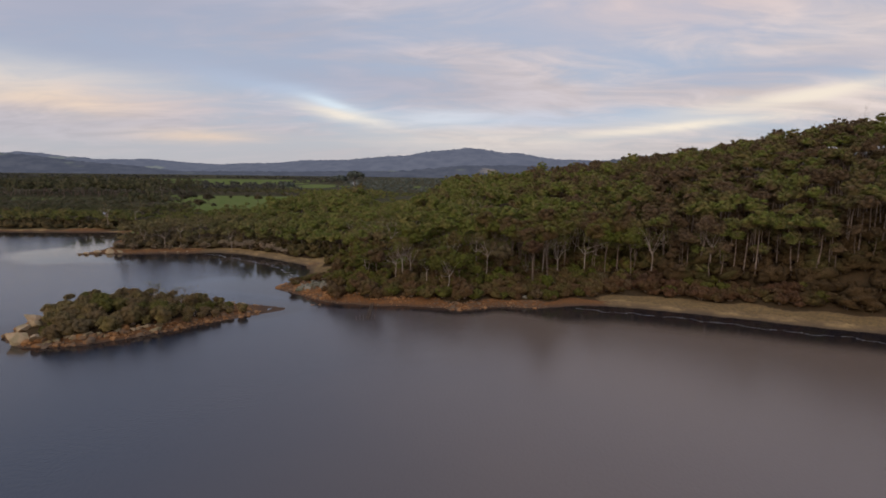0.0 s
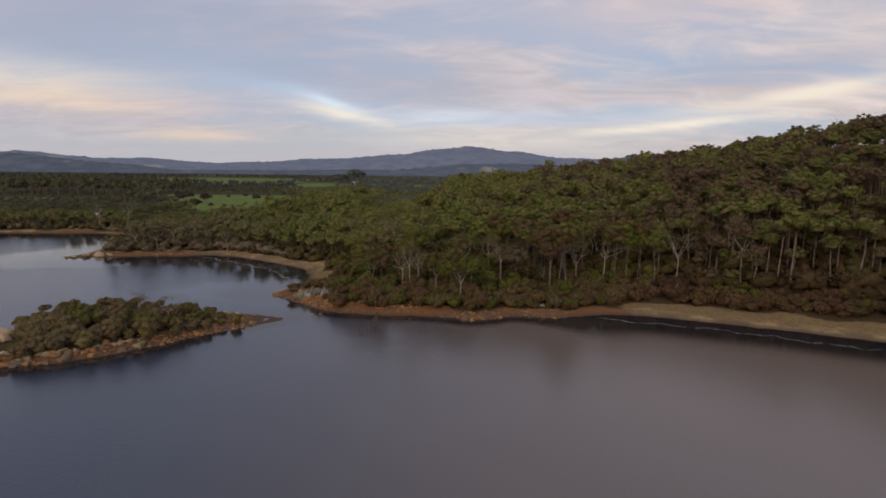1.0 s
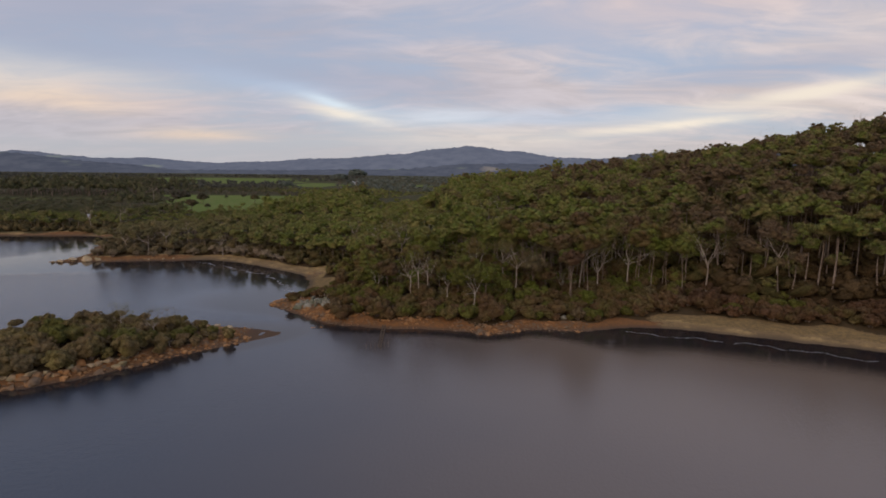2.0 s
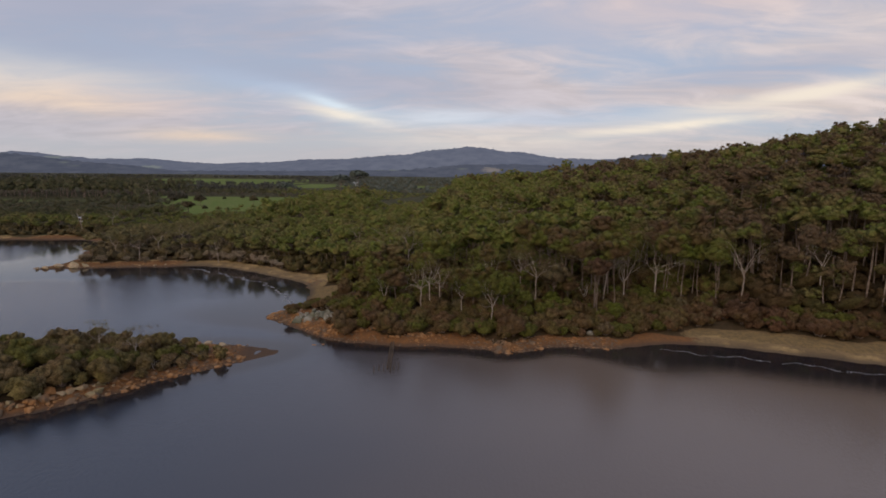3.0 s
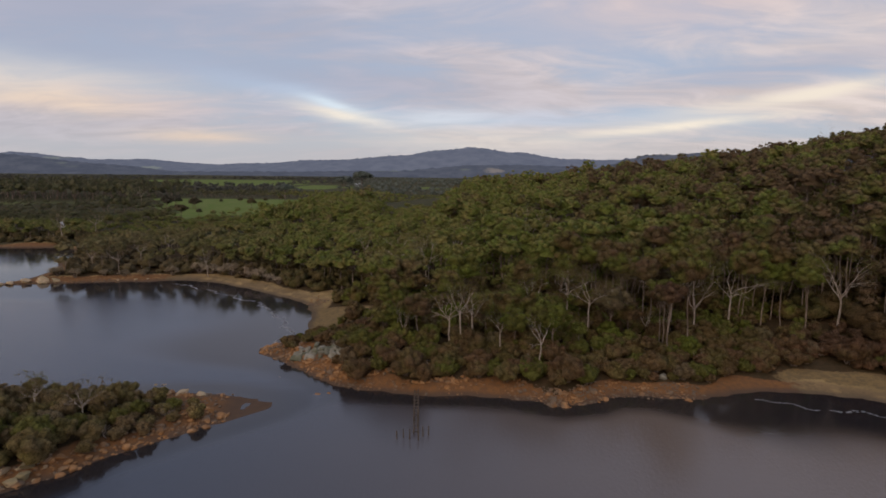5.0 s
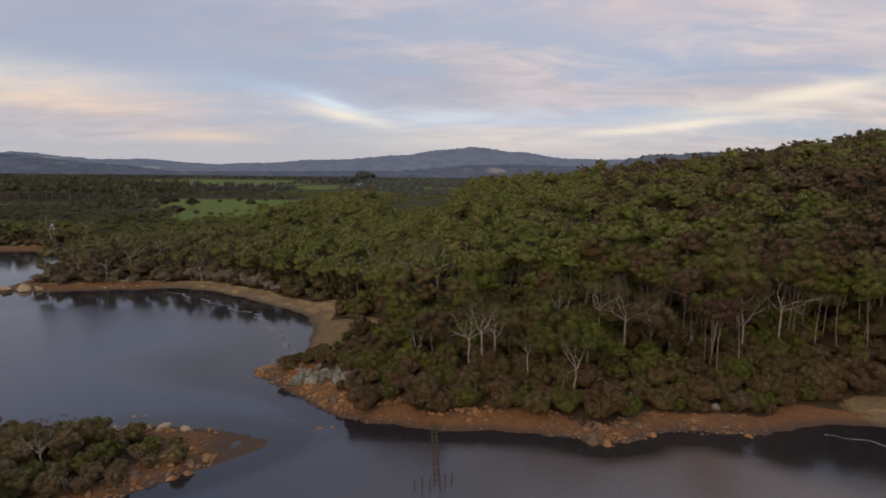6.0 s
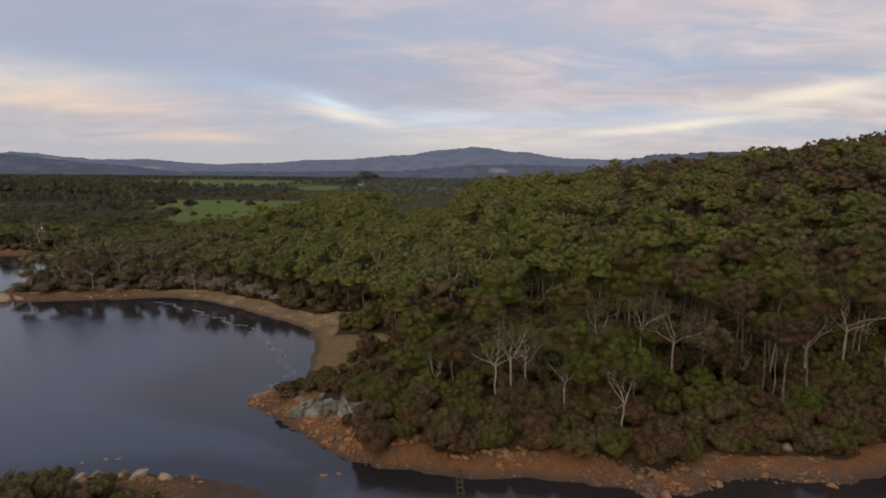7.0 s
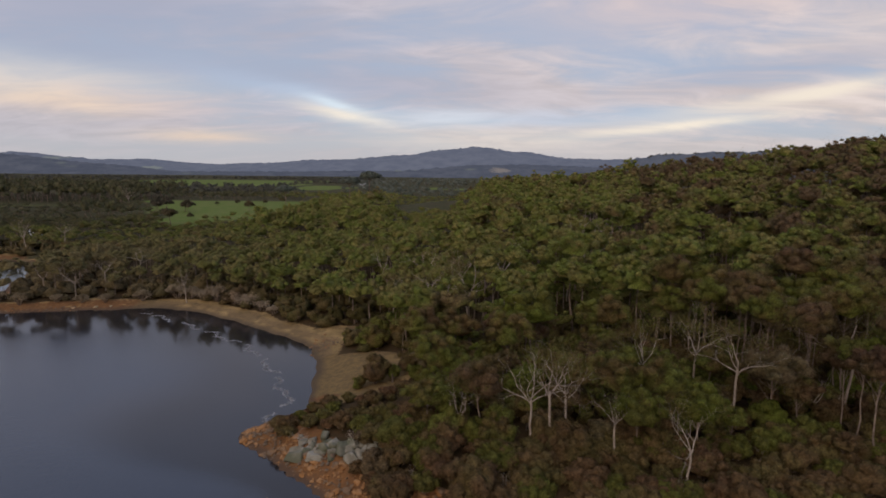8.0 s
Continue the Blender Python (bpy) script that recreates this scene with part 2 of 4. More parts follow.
def hazed_hill_material(name, a, b, glow):
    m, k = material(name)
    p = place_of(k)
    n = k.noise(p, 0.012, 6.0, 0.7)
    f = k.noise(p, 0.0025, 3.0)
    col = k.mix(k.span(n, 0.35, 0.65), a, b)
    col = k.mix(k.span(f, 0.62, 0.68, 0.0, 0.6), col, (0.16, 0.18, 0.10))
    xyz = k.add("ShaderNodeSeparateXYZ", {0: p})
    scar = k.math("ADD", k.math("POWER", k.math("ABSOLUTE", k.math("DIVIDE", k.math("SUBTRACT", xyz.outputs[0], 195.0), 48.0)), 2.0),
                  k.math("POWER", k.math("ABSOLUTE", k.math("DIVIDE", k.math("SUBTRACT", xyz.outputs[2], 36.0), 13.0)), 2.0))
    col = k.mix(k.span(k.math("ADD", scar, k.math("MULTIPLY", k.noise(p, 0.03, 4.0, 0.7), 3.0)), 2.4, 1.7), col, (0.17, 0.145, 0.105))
    # blue emission paints distance haze over the slopes
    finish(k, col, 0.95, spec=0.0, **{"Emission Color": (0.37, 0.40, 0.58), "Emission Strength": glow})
    return m


LEAF = leaf_material("gum_leaves", (0.137, 0.160, 0.036), (0.154, 0.136, 0.046), (0.106, 0.068, 0.042))
LEAF_TREE = leaf_material("gum_tree_leaves", (0.101, 0.107, 0.024), (0.112, 0.079, 0.031), (0.076, 0.044, 0.028), True)
LEAF_SHORE = leaf_material("shore_scrub_leaves", (0.102, 0.080, 0.030), (0.112, 0.072, 0.034), (0.092, 0.050, 0.028), True)
LEAF_ISLE = leaf_material("island_scrub_leaves", (0.157, 0.126, 0.045), (0.165, 0.118, 0.053), (0.134, 0.090, 0.048), True)
LEAF_GREY = leaf_material("grey_bush_leaves", (0.330, 0.260, 0.180), (0.280, 0.220, 0.150), (0.260, 0.190, 0.130))
LEAF_SCRUB = leaf_material("undergrowth_leaves", (0.080, 0.070, 0.025), (0.090, 0.066, 0.028), (0.070, 0.045, 0.022))
# blue-grey leaf colours carry the distance haze of the far trees
LEAF_HAZED = leaf_material("hazed_wood_leaves", (0.095, 0.110, 0.085), (0.105, 0.112, 0.090), (0.105, 0.100, 0.086))
BARK = bark_material("pale_gum_bark", (0.22, 0.165, 0.125), (0.09, 0.065, 0.05))
BARK_DEAD = bark_material("bleached_wood", (0.34, 0.285, 0.23), (0.18, 0.14, 0.11))
ROCK = rock_material("orange_granite", (0.20, 0.092, 0.032), (0.27, 0.150, 0.070), (0.12, 0.086, 0.058))
ROCK_PALE = rock_material("pale_granite", (0.28, 0.19, 0.105), (0.34, 0.26, 0.165), (0.20, 0.165, 0.095))
ROCK_GREY = rock_material("lichen_granite", (0.14, 0.125, 0.095), (0.22, 0.205, 0.165), (0.085, 0.085, 0.055))
GROUND, WATER = ground_material(), water_material()
TIMBER = plain("weathered_timber", (0.10, 0.075, 0.055), (0.045, 0.035, 0.028), 4.0)
FOAM = plain("foam_scum", (0.20, 0.19, 0.18), (0.38, 0.37, 0.36), 1.2, 0.9)
# bluish base colours and emission strength stand in for haze
HILL_NEAR_HAZED = hazed_hill_material("hazed_wooded_hill", (0.030, 0.036, 0.042), (0.058, 0.064, 0.068), 0.112)
HILL_FAR_HAZED = hazed_hill_material("hazed_far_hill", (0.046, 0.054, 0.062), (0.078, 0.086, 0.092), 0.180)

# ---- the lie of the land ----
BEACH = ((1500, -5000), (620, -600), (330, -60), (190, 96), (121, 151), (100, 160), (87, 167), (73, 173), (57, 179.5), (44, 181))
HEAD = ((33, 176.5), (21, 177.5), (15, 177), (9, 173.5), (4, 172.5), (-1, 175.5), (-10, 177), (-22, 177.5), (-33, 179.5), (-38, 182), (-43, 187), (-50, 194),
        (-58, 201), (-59.8, 203.5), (-57, 208), (-53.5, 211.5), (-51, 215))
BAY = ((-53, 225), (-55, 237), (-58, 247), (-62, 252.5), (-72, 261), (-84, 271), (-100, 281.5), (-113, 286), (-125, 283), (-136, 281.5), (-150, 278),
       (-163, 276), (-172, 272.5), (-176, 275), (-171, 283), (-174, 305), (-184, 322), (-187, 342), (-194, 356), (-210, 366), (-228, 368), (-278, 363), (-350, 370))
WEST = ((-480, 410), (-760, 420), (-1300, 300), (-2600, -500), (-6000, -1500))
MAIN = np.array(BEACH + HEAD + BAY + WEST + ((-6000, 6000), (7000, 6000), (7000, -6000)), float)
ISLE = np.array(((-45.5, 172.5), (-49.5, 167.8), (-54, 164), (-60, 159), (-65, 153.5), (-70, 147), (-75, 142.5), (-79, 138.5), (-86, 133.5), (-93, 131), (-99, 131.5),
                 (-105, 135), (-109, 141), (-110, 149), (-106, 158), (-97, 164), (-89, 169.5), (-80, 174), (-70, 176.5), (-60, 176.5), (-54, 175.5)), float)


def inland(x, y, poly):
    """Signed distance to a shoreline: positive on land."""
    x, y = np.asarray(x, float), np.asarray(y, float)
    best, inside = np.full(x.shape, 1e9), np.zeros(x.shape, bool)
    for (ax, ay), (bx, by) in zip(poly, np.roll(poly, -1, 0)):
        ex, ey = bx - ax, by - ay
        s = np.clip(((x - ax) * ex + (y - ay) * ey) / (ex * ex + ey * ey), 0, 1)
        best = np.minimum(best, (x - ax - s * ex) ** 2 + (y - ay - s * ey) ** 2)
        if ay != by:
            inside ^= ((ay > y) != (by > y)) & (x < ex * (y - ay) / (by - ay) + ax)
    return np.sqrt(best) * np.where(inside, 1, -1)


def step(v, a, b):
    s = np.clip((v - a) / (b - a), 0, 1)
    return s * s * (3 - 2 * s)


def waves(x, y, size, seed):
    """A smooth, uneven field from -1 to 1 made of a few crossing waves."""
    r = np.random.RandomState(seed)
    total = 0
    for _ in range(7):
        a, f, ph = r.uniform(0, 6.28), r.uniform(0.6, 1.7) / size * 6.28, r.uniform(0, 6.28)
        total = total + np.sin((x * np.cos(a) + y * np.sin(a)) * f + ph)
    return total / 4.0


def hill(x, y):
    """The wooded hill east of the bay: a crest that climbs to the south-east."""
    s = -0.82 * (x - 230) - 0.57 * (y - 330)
    a = 0.57 * (x - 230) - 0.82 * (y - 330)
    crest = np.interp(a, (-430, -385, -330, -242, -116, 0, 120, 400), (0, 11, 14, 17, 29.5, 48, 56, 61))
    u = np.clip((215 - s) / 215, 0, 1)
    return crest * (0.75 * u + 0.25 * step(u, 0, 1))


def height(x, y):
    x, y = np.asarray(x, float), np.asarray(y, float)
    wob = 1.0 * waves(x, y, 9, 3) * step(-np.abs(y - 200), -160, -100)
    dm, di = inland(x, y, MAIN) + wob * 0.6, inland(x, y, ISLE) + wob * 0.5
    head = np.exp(-((x + 15) / 55) ** 2 - ((y - 195) / 30) ** 2)
    point = np.exp(-((x + 43) / 12) ** 2 - ((y - 195) / 10) ** 2)
    w = 15 - 8.5 * head - 4.5 * point
    main = np.where(dm > 0, (3.4 + 1.4 * head) * (1 - np.exp(-np.maximum(dm, 0) / w)) + 0.008 * np.clip(dm, 0, 300), np.maximum(-3, dm * 0.14))
    bulk = step(np.hypot((x + 92) / 34, (y - 152) / 24), 1.15, 0.2)
    isle = np.where(di > 0, (0.07 + 3.2 * bulk + 0.9 * step(-x, 52.5, 59)) * (1 - np.exp(-np.maximum(di, 0) / 4.0)), np.maximum(-3, di * 0.14))
    z = np.maximum(main, isle)
    rough = waves(x, y, 14, 5) * 0.25 + waves(x, y, 4, 6) * 0.12
    return np.where(dm > 0, z + hill(x, y) * step(dm, 5, 40), z) + rough * step(np.maximum(dm, di), 0.5, 8)


def ground_at(x, y):
    return float(height(np.array([x]), np.array([y]))[0])


def fields(x, y):
    """Where pasture lies in the valley, 0 to 1."""
    j = waves(x, y, 90, 8) * 16
    west = np.interp(y, (430, 475, 556, 610, 741), (-190, -204, -246, -290, -352))
    a = step(x - west + 0.5 * j, 0, 9) * step(-x - 150 - 28 * step(-y, -560, -500) + 0.4 * j, 0, 9) * step(y + 0.4 * j, 428, 436) * step(-y + 0.4 * j, -748, -738)
    b = step(-np.abs(x + 560) + 4 * j, -230, -200) * step(-np.abs(y - 1420) + j, -240, -215)
    c = step(-np.abs(x + 10) + 2 * j, -90, -75) * step(-np.abs(y - 1160) + j, -70, -55)
    d = step(-np.abs(x + 430) + j, -70, -58) * step(-np.abs(y - 640) + j, -42, -30)
    e = step(-np.hypot(x + 184, (y - 362) * 1.3) + 0.3 * j, -15, -10)
    f = step(-np.abs(x + 250) + 2 * j, -60, -50) * step(-np.abs(y - 1180) + j, -120, -105)
    return np.clip(a + b + c + 0.5 * d + e + f, 0, 1)


def beach_width(x):
    """How wide the eastern beach lies open between water and scrub."""
    return 5.0 + 7.5 * step(x, 38, 64)


def sands(x, y):
    """Open sand, 0 to 1, and bare red earth, 0 to 1."""
    dm = inland(x, y, MAIN)
    n = waves(x, y, 16, 9)
    east = step(x, 44, 58) * step(-dm, -(beach_width(x) + 1.2 * n), -(beach_width(x) - 3.5 + 1.2 * n))
    bay = step(-x, 48, 54) * step(y, 212, 218) * step(-dm, -(8.0 + 1.6 * n), -(6 + 1.6 * n)) * step(y, 200, 216)
    nook = step(-np.hypot((x + 46) / 12.5, (y - 226) / 14.5), -1.15, -0.95)
    neck = step(-np.hypot((x + 54) / 6.5, (y - 256) / 5.5), -1.1, -0.9)
    di = inland(x, y, ISLE)
    shoal = step(x, -53, -51) * step(di, -1, 1)
    sand = np.clip(np.maximum.reduce([east, bay, nook * (dm > -2), neck * (dm > -2), shoal * 0.3]), 0, 1)
    rim = step(-dm, -(5.0 + 1.2 * n), -(3.4 + 1.2 * n)) * (1 - step(x, 46, 60)) * step(x, -62, -56) * (1 - step(y, 214, 222))
    rim = np.maximum(rim, step(-dm, -(7.0 + 2 * n), -(5.0 + 2 * n)) * step(-x, 34, 40) * step(dm, -2, 0) * (1 - step(y, 206, 212)))
    isle = step(di, -1, 0.5) * step(-di, -(4.5 + n), -(3 + n)) + step(di, -1, 0.5) * step(x, -66, -60)
    isle = isle * step(-x, 52, 55)
    far = step(-dm, -9, -6) * step(-x, 110, 125)
    return sand, np.clip(np.maximum.reduce([rim, isle, far * 0.6]), 0, 1)


def mud(x, y):
    """How far a beach is caked with brown mud instead of dry pale sand, 0 to 1."""
    back = step(inland(x, y, MAIN) + 1.2 * waves(x, y, 11, 19), 3.8, 5.6) * step(x, 30, 45)
    flat = step(-np.hypot((x + 47) / 13.0, (y - 226) / 14.5), -1.25, -1.05)
    strip = step(-np.abs((x + 37.5) + (y - 229.5) * 0.38), -2.4, -1.2)
    return np.clip(back + flat * (1 - strip), 0, 1)


def axis(lo, hi, fine_lo, fine_hi, fine, growth):
    mid = list(np.arange(fine_lo, fine_hi + 0.01, fine))
    up, s = [fine_hi], fine
    while up[-1] < hi:
        s *= growth
        up.append(up[-1] + s)
    down, s = [fine_lo], fine
    while down[-1] > lo:
        s *= growth
        down.append(down[-1] - s)
    return np.array(down[:0:-1] + mid + up[1:])


def mesh_from(name, verts, tris, mats, slots=None, smooth=False):
    """A triangle mesh from numpy arrays."""
    me = bpy.data.meshes.new(name)
    n, m = len(verts), len(tris)
    me.vertices.add(n)
    me.vertices.foreach_set("co", np.asarray(verts, np.float32).ravel())
    me.loops.add(m * 3)
    me.loops.foreach_set("vertex_index", np.asarray(tris, np.int32).ravel())
    me.polygons.add(m)
    me.polygons.foreach_set("loop_start", np.arange(m, dtype=np.int32) * 3)
    if slots is not None:
        me.polygons.foreach_set("material_index", np.asarray(slots, np.int32))
    me.polygons.foreach_set("use_smooth", np.full(m, smooth))
    for mt in mats:
        me.materials.append(mt)
    me.update()
    me.validate()
    return me


def grid_tris(nx, ny):
    i = np.arange(nx * ny).reshape(ny, nx)
    a, b, c, d = i[:-1, :-1].ravel(), i[:-1, 1:].ravel(), i[1:, 1:].ravel(), i[1:, :-1].ravel()
    return np.concatenate([np.stack([a, b, c], 1), np.stack([a, c, d], 1)])


def build_ground():
    xs, ys = axis(-5500, 5500, -132, 124, 1.5, 1.09), axis(-5200, 5600, 128, 290, 1.5, 1.09)
    X, Y = np.meshgrid(xs, ys)
    X, Y = X.ravel(), Y.ravel()
    me = mesh_from("ground", np.stack([X, Y, height(X, Y)], 1), grid_tris(len(xs), len(ys)), [GROUND], smooth=True)
    sand, earth = sands(X, Y)
    rgba = np.stack([sand, earth, fields(X, Y), mud(X, Y)], 1)
    me.attributes.new("cover", "FLOAT_COLOR", "POINT").data.foreach_set("color", rgba.astype(np.float32).ravel())
    tagged(new("ground", me), "land with leaf litter, sandy beaches, red earth and green pasture", "ground", kind="structure")


build_ground()
wx, wy = axis(-5500, 5500, -340, 160, 4.0, 1.25), axis(-5500, 2000, 60, 380, 4.0, 1.25)
WX, WY = np.meshgrid(wx, wy)
WX, WY = WX.ravel(), WY.ravel()
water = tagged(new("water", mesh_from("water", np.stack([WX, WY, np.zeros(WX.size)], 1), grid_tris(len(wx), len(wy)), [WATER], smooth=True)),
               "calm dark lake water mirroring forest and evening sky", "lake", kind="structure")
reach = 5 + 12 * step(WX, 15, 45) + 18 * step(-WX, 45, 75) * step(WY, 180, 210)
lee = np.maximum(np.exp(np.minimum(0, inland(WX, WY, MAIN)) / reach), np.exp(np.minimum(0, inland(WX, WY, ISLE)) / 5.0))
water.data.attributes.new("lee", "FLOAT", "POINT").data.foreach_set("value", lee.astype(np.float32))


# ---- trees ----
def tube(path, radii, sides=5):
    path = [Vector(p) for p in path]
    verts, tris = [], []
    for i, p in enumerate(path):
        d = (path[min(i + 1, len(path) - 1)] - path[max(i - 1, 0)]).normalized()
        u = d.orthogonal().normalized()
        v = d.cross(u)
        for s in range(sides):
            a = 6.2832 * s / sides
            verts.append(p + (u * math.cos(a) + v * math.sin(a)) * radii[i])
    for i in range(len(path) - 1):
        for s in range(sides):
            a, b = i * sides + s, i * sides + (s + 1) % sides
            tris += [(a, b, b + sides), (a, b + sides, a + sides)]
    return np.array([tuple(v) for v in verts]), np.array(tris)


def join(pieces):
    vs, ts, n = [], [], 0
    for v, t in pieces:
        vs.append(v)
        ts.append(t + n)
        n += len(v)
    if not vs:
        return np.zeros((0, 3)), np.zeros((0, 3), int)
    return np.concatenate(vs), np.concatenate(ts)


def tufts(rng, centre, rx, rz, count, size, low=-0.25, slim=0.6, jitter=0.34, far=1.08, close=0.58):
    """Leaf sprays: slender triangles lying over the upper shell of a clump, tips drooping outwards."""
    z = rng.uniform(low, 1.0, count)
    a = rng.uniform(0, 6.2832, count)
    r = np.sqrt(np.maximum(0, 1 - z * z))
    d = np.stack([r * np.cos(a), r * np.sin(a), z], 1)
    depth = rng.uniform(close, far, (count, 1))
    p = np.array(centre) + d * depth * np.array([rx, rx, rz])
    nrm = d + rng.normal(0, jitter, (count, 3)) + np.array([0, 0, 0.3])
    nrm /= np.linalg.norm(nrm, axis=1, keepdims=True)
    fall = np.stack([np.cos(a), np.sin(a), -r * 0.7], 1) + rng.normal(0, 0.45, (count, 3))
    t = np.cross(nrm, fall)
    t /= np.linalg.norm(t, axis=1, keepdims=True)
    b = -np.cross(nrm, t)
    s = size * rng.uniform(0.55, 1.4, (count, 1))
    v = np.stack([p - t * s * slim - b * s * 0.5, p + t * s * slim - b * s * 0.5, p + b * s], 1).reshape(-1, 3)
    return v, np.arange(count * 3).reshape(-1, 3)


ROUGH_CAP = ((0.62, -0.55), (0.96, -0.12), (0.88, 0.42), (0.52, 0.84))
PLAIN_CAP = ((0.80, -0.35), (0.95, 0.2), (0.55, 0.8))


def dome(rng, centre, rx, rz, seg=9, rings=ROUGH_CAP):
    """One leafy lobe of a crown: an uneven cap with a tucked-in rim."""
    a = np.arange(seg) * 6.2832 / seg + rng.uniform(0, 6.28)
    wave = 1 + 0.12 * np.sin(2 * a + rng.uniform(0, 6.28)) + 0.10 * np.sin(3 * a + rng.uniform(0, 6.28))
    v = [np.stack([np.cos(a + k * 0.35) * r * wave, np.sin(a + k * 0.35) * r * wave, np.full(seg, z)], 1) * (1 + rng.normal(0, 0.12, (seg, 1))) for k, (r, z) in enumerate(rings)]
    v = np.concatenate(v + [np.array([[rng.normal(0, 0.12), rng.normal(0, 0.12), 0.98]])])
    t = []
    for k in range(len(rings) - 1):
        for i in range(seg):
            p, q = k * seg + i, k * seg + (i + 1) % seg
            t += [(p, q, q + seg), (p, q + seg, p + seg)]
    base = (len(rings) - 1) * seg
    t += [(base + i, base + (i + 1) % seg, base + seg) for i in range(seg)]
    tilt = rng.normal(0, 0.22, 2)
    v[:, 2] += v[:, 0] * tilt[0] + v[:, 1] * tilt[1]
    return np.array(centre) + v * np.array([rx, rx, rz]), np.array(t)


def bent(rng, a, b, n, sag):
    a, b = np.array(a, float), np.array(b, float)
    pts = [a + (b - a) * i / n for i in range(n + 1)]
    for i in range(1, n):
        pts[i] = pts[i] + rng.normal(0, sag, 3) * np.array([1, 1, 0.5])
    return pts


def gum(seed, tall, spread, clumps, leaves, size, bare=0.5, girth=0.24, deep=0.9, lean=0.5, sides=5, slim=0.6, ragged=0.25, limbs=True, lumps=False):
    """A gum tree: bent trunk with limbs that fork to the leaf clumps of a domed crown. Returns wood and crown."""
    rng = np.random.RandomState(seed)
    fork = np.array([rng.normal(0, lean), rng.normal(0, lean), tall * bare])
    if limbs:
        wood = [tube(bent(rng, (0, 0, -0.4), fork, 4, 0.12 * lean + 0.05), [girth * f for f in (1.25, 1.0, 0.9, 0.8, 0.7)], sides + 1)]
    else:
        wood = [tube([(0, 0, -0.4), fork, fork + np.array([0, 0, tall * 0.2])], [girth * 1.2, girth * 0.8, girth * 0.3], 3)]
    crown = []
    half = spread * deep
    centre = np.array([fork[0], fork[1], tall - half])
    lead = np.array([fork[0] + rng.normal(0, 0.3), fork[1] + rng.normal(0, 0.3), tall - half * 0.5])
    if limbs:
        wood.append(tube(bent(rng, fork, lead, 3, 0.12), [girth * f for f in (0.7, 0.55, 0.38, 0.15)], sides))
    if lumps:
        crown.append(dome(rng, centre + np.array([0, 0, -0.12 * half]), spread * 0.74, half * 0.52, *((9, ROUGH_CAP) if limbs else (7, PLAIN_CAP))))
    for i in range(clumps):
        zc = 1 - 1.15 * (i + 0.5) / clumps
        a = i * 2.4 + rng.uniform(-0.5, 0.5)
        r = math.sqrt(max(0.0, 1 - zc * zc))
        c = spread * (rng.uniform(0.22, 0.40) if lumps else rng.uniform(0.32, 0.50))
        k = (0.70 if lumps else 0.68) * rng.uniform(1 - ragged, 1 + ragged)
        tip = centre + np.array([r * math.cos(a) * spread * k, r * math.sin(a) * spread * k, zc * half * k])
        g = girth * rng.uniform(0.22, 0.34)
        mid = fork + (tip - fork) * rng.uniform(0.4, 0.6) + rng.normal(0, 0.3, 3)
        if limbs:
            low = fork + (lead - fork) * (rng.uniform(-0.1, 0.75) if zc > 0 else rng.uniform(-0.25, 0.2))
            mid = low + (tip - low) * 0.5 + rng.normal(0, 0.25, 3)
            wood.append(tube([low, mid, tip], [g, g * 0.7, g * 0.25], max(3, sides - 2)))
        if lumps:
            crown.append(dome(rng, tip, c * 0.76, c * 0.58, *((7, ROUGH_CAP) if limbs else (5, PLAIN_CAP))))
            crown.append(tufts(rng, tip, c * 0.84, c * 0.68, int(leaves / clumps), size, -0.55, slim, 0.32, 1.34, 0.78))
        else:
            crown.append(tufts(rng, tip, c, c * 0.76, int(leaves / clumps), size, -0.35, slim, 0.24, 1.12))
    return join(wood), join(crown)


def grow(rng, p, d, length, g, depth, out, tips):
    """A limb that wanders, tapers and throws off side branches."""
    path, radii, kids = [np.array(p, float)], [g], []
    n = 6
    for i in range(n):
        d = d + rng.normal(0, 0.20, 3) + np.array([0, 0, 0.07])
        d = d / np.linalg.norm(d)
        path.append(path[-1] + d * length / n)
        radii.append(g * (1 - 0.85 * (i + 1) / n))
        if depth and i >= 1 and rng.uniform() < 0.72:
            side = np.cross(d, rng.normal(0, 1, 3))
            side /= np.linalg.norm(side)
            kids.append((path[-1], d * 0.75 + side * 0.75, length * rng.uniform(0.35, 0.62), radii[-1] * 0.75))
    out.append(tube(path, radii, 3 + depth))
    tips.append(path[-1])
    for q, e, m, r in kids:
        grow(rng, q, e / np.linalg.norm(e), m, r, depth - 1, out, tips)


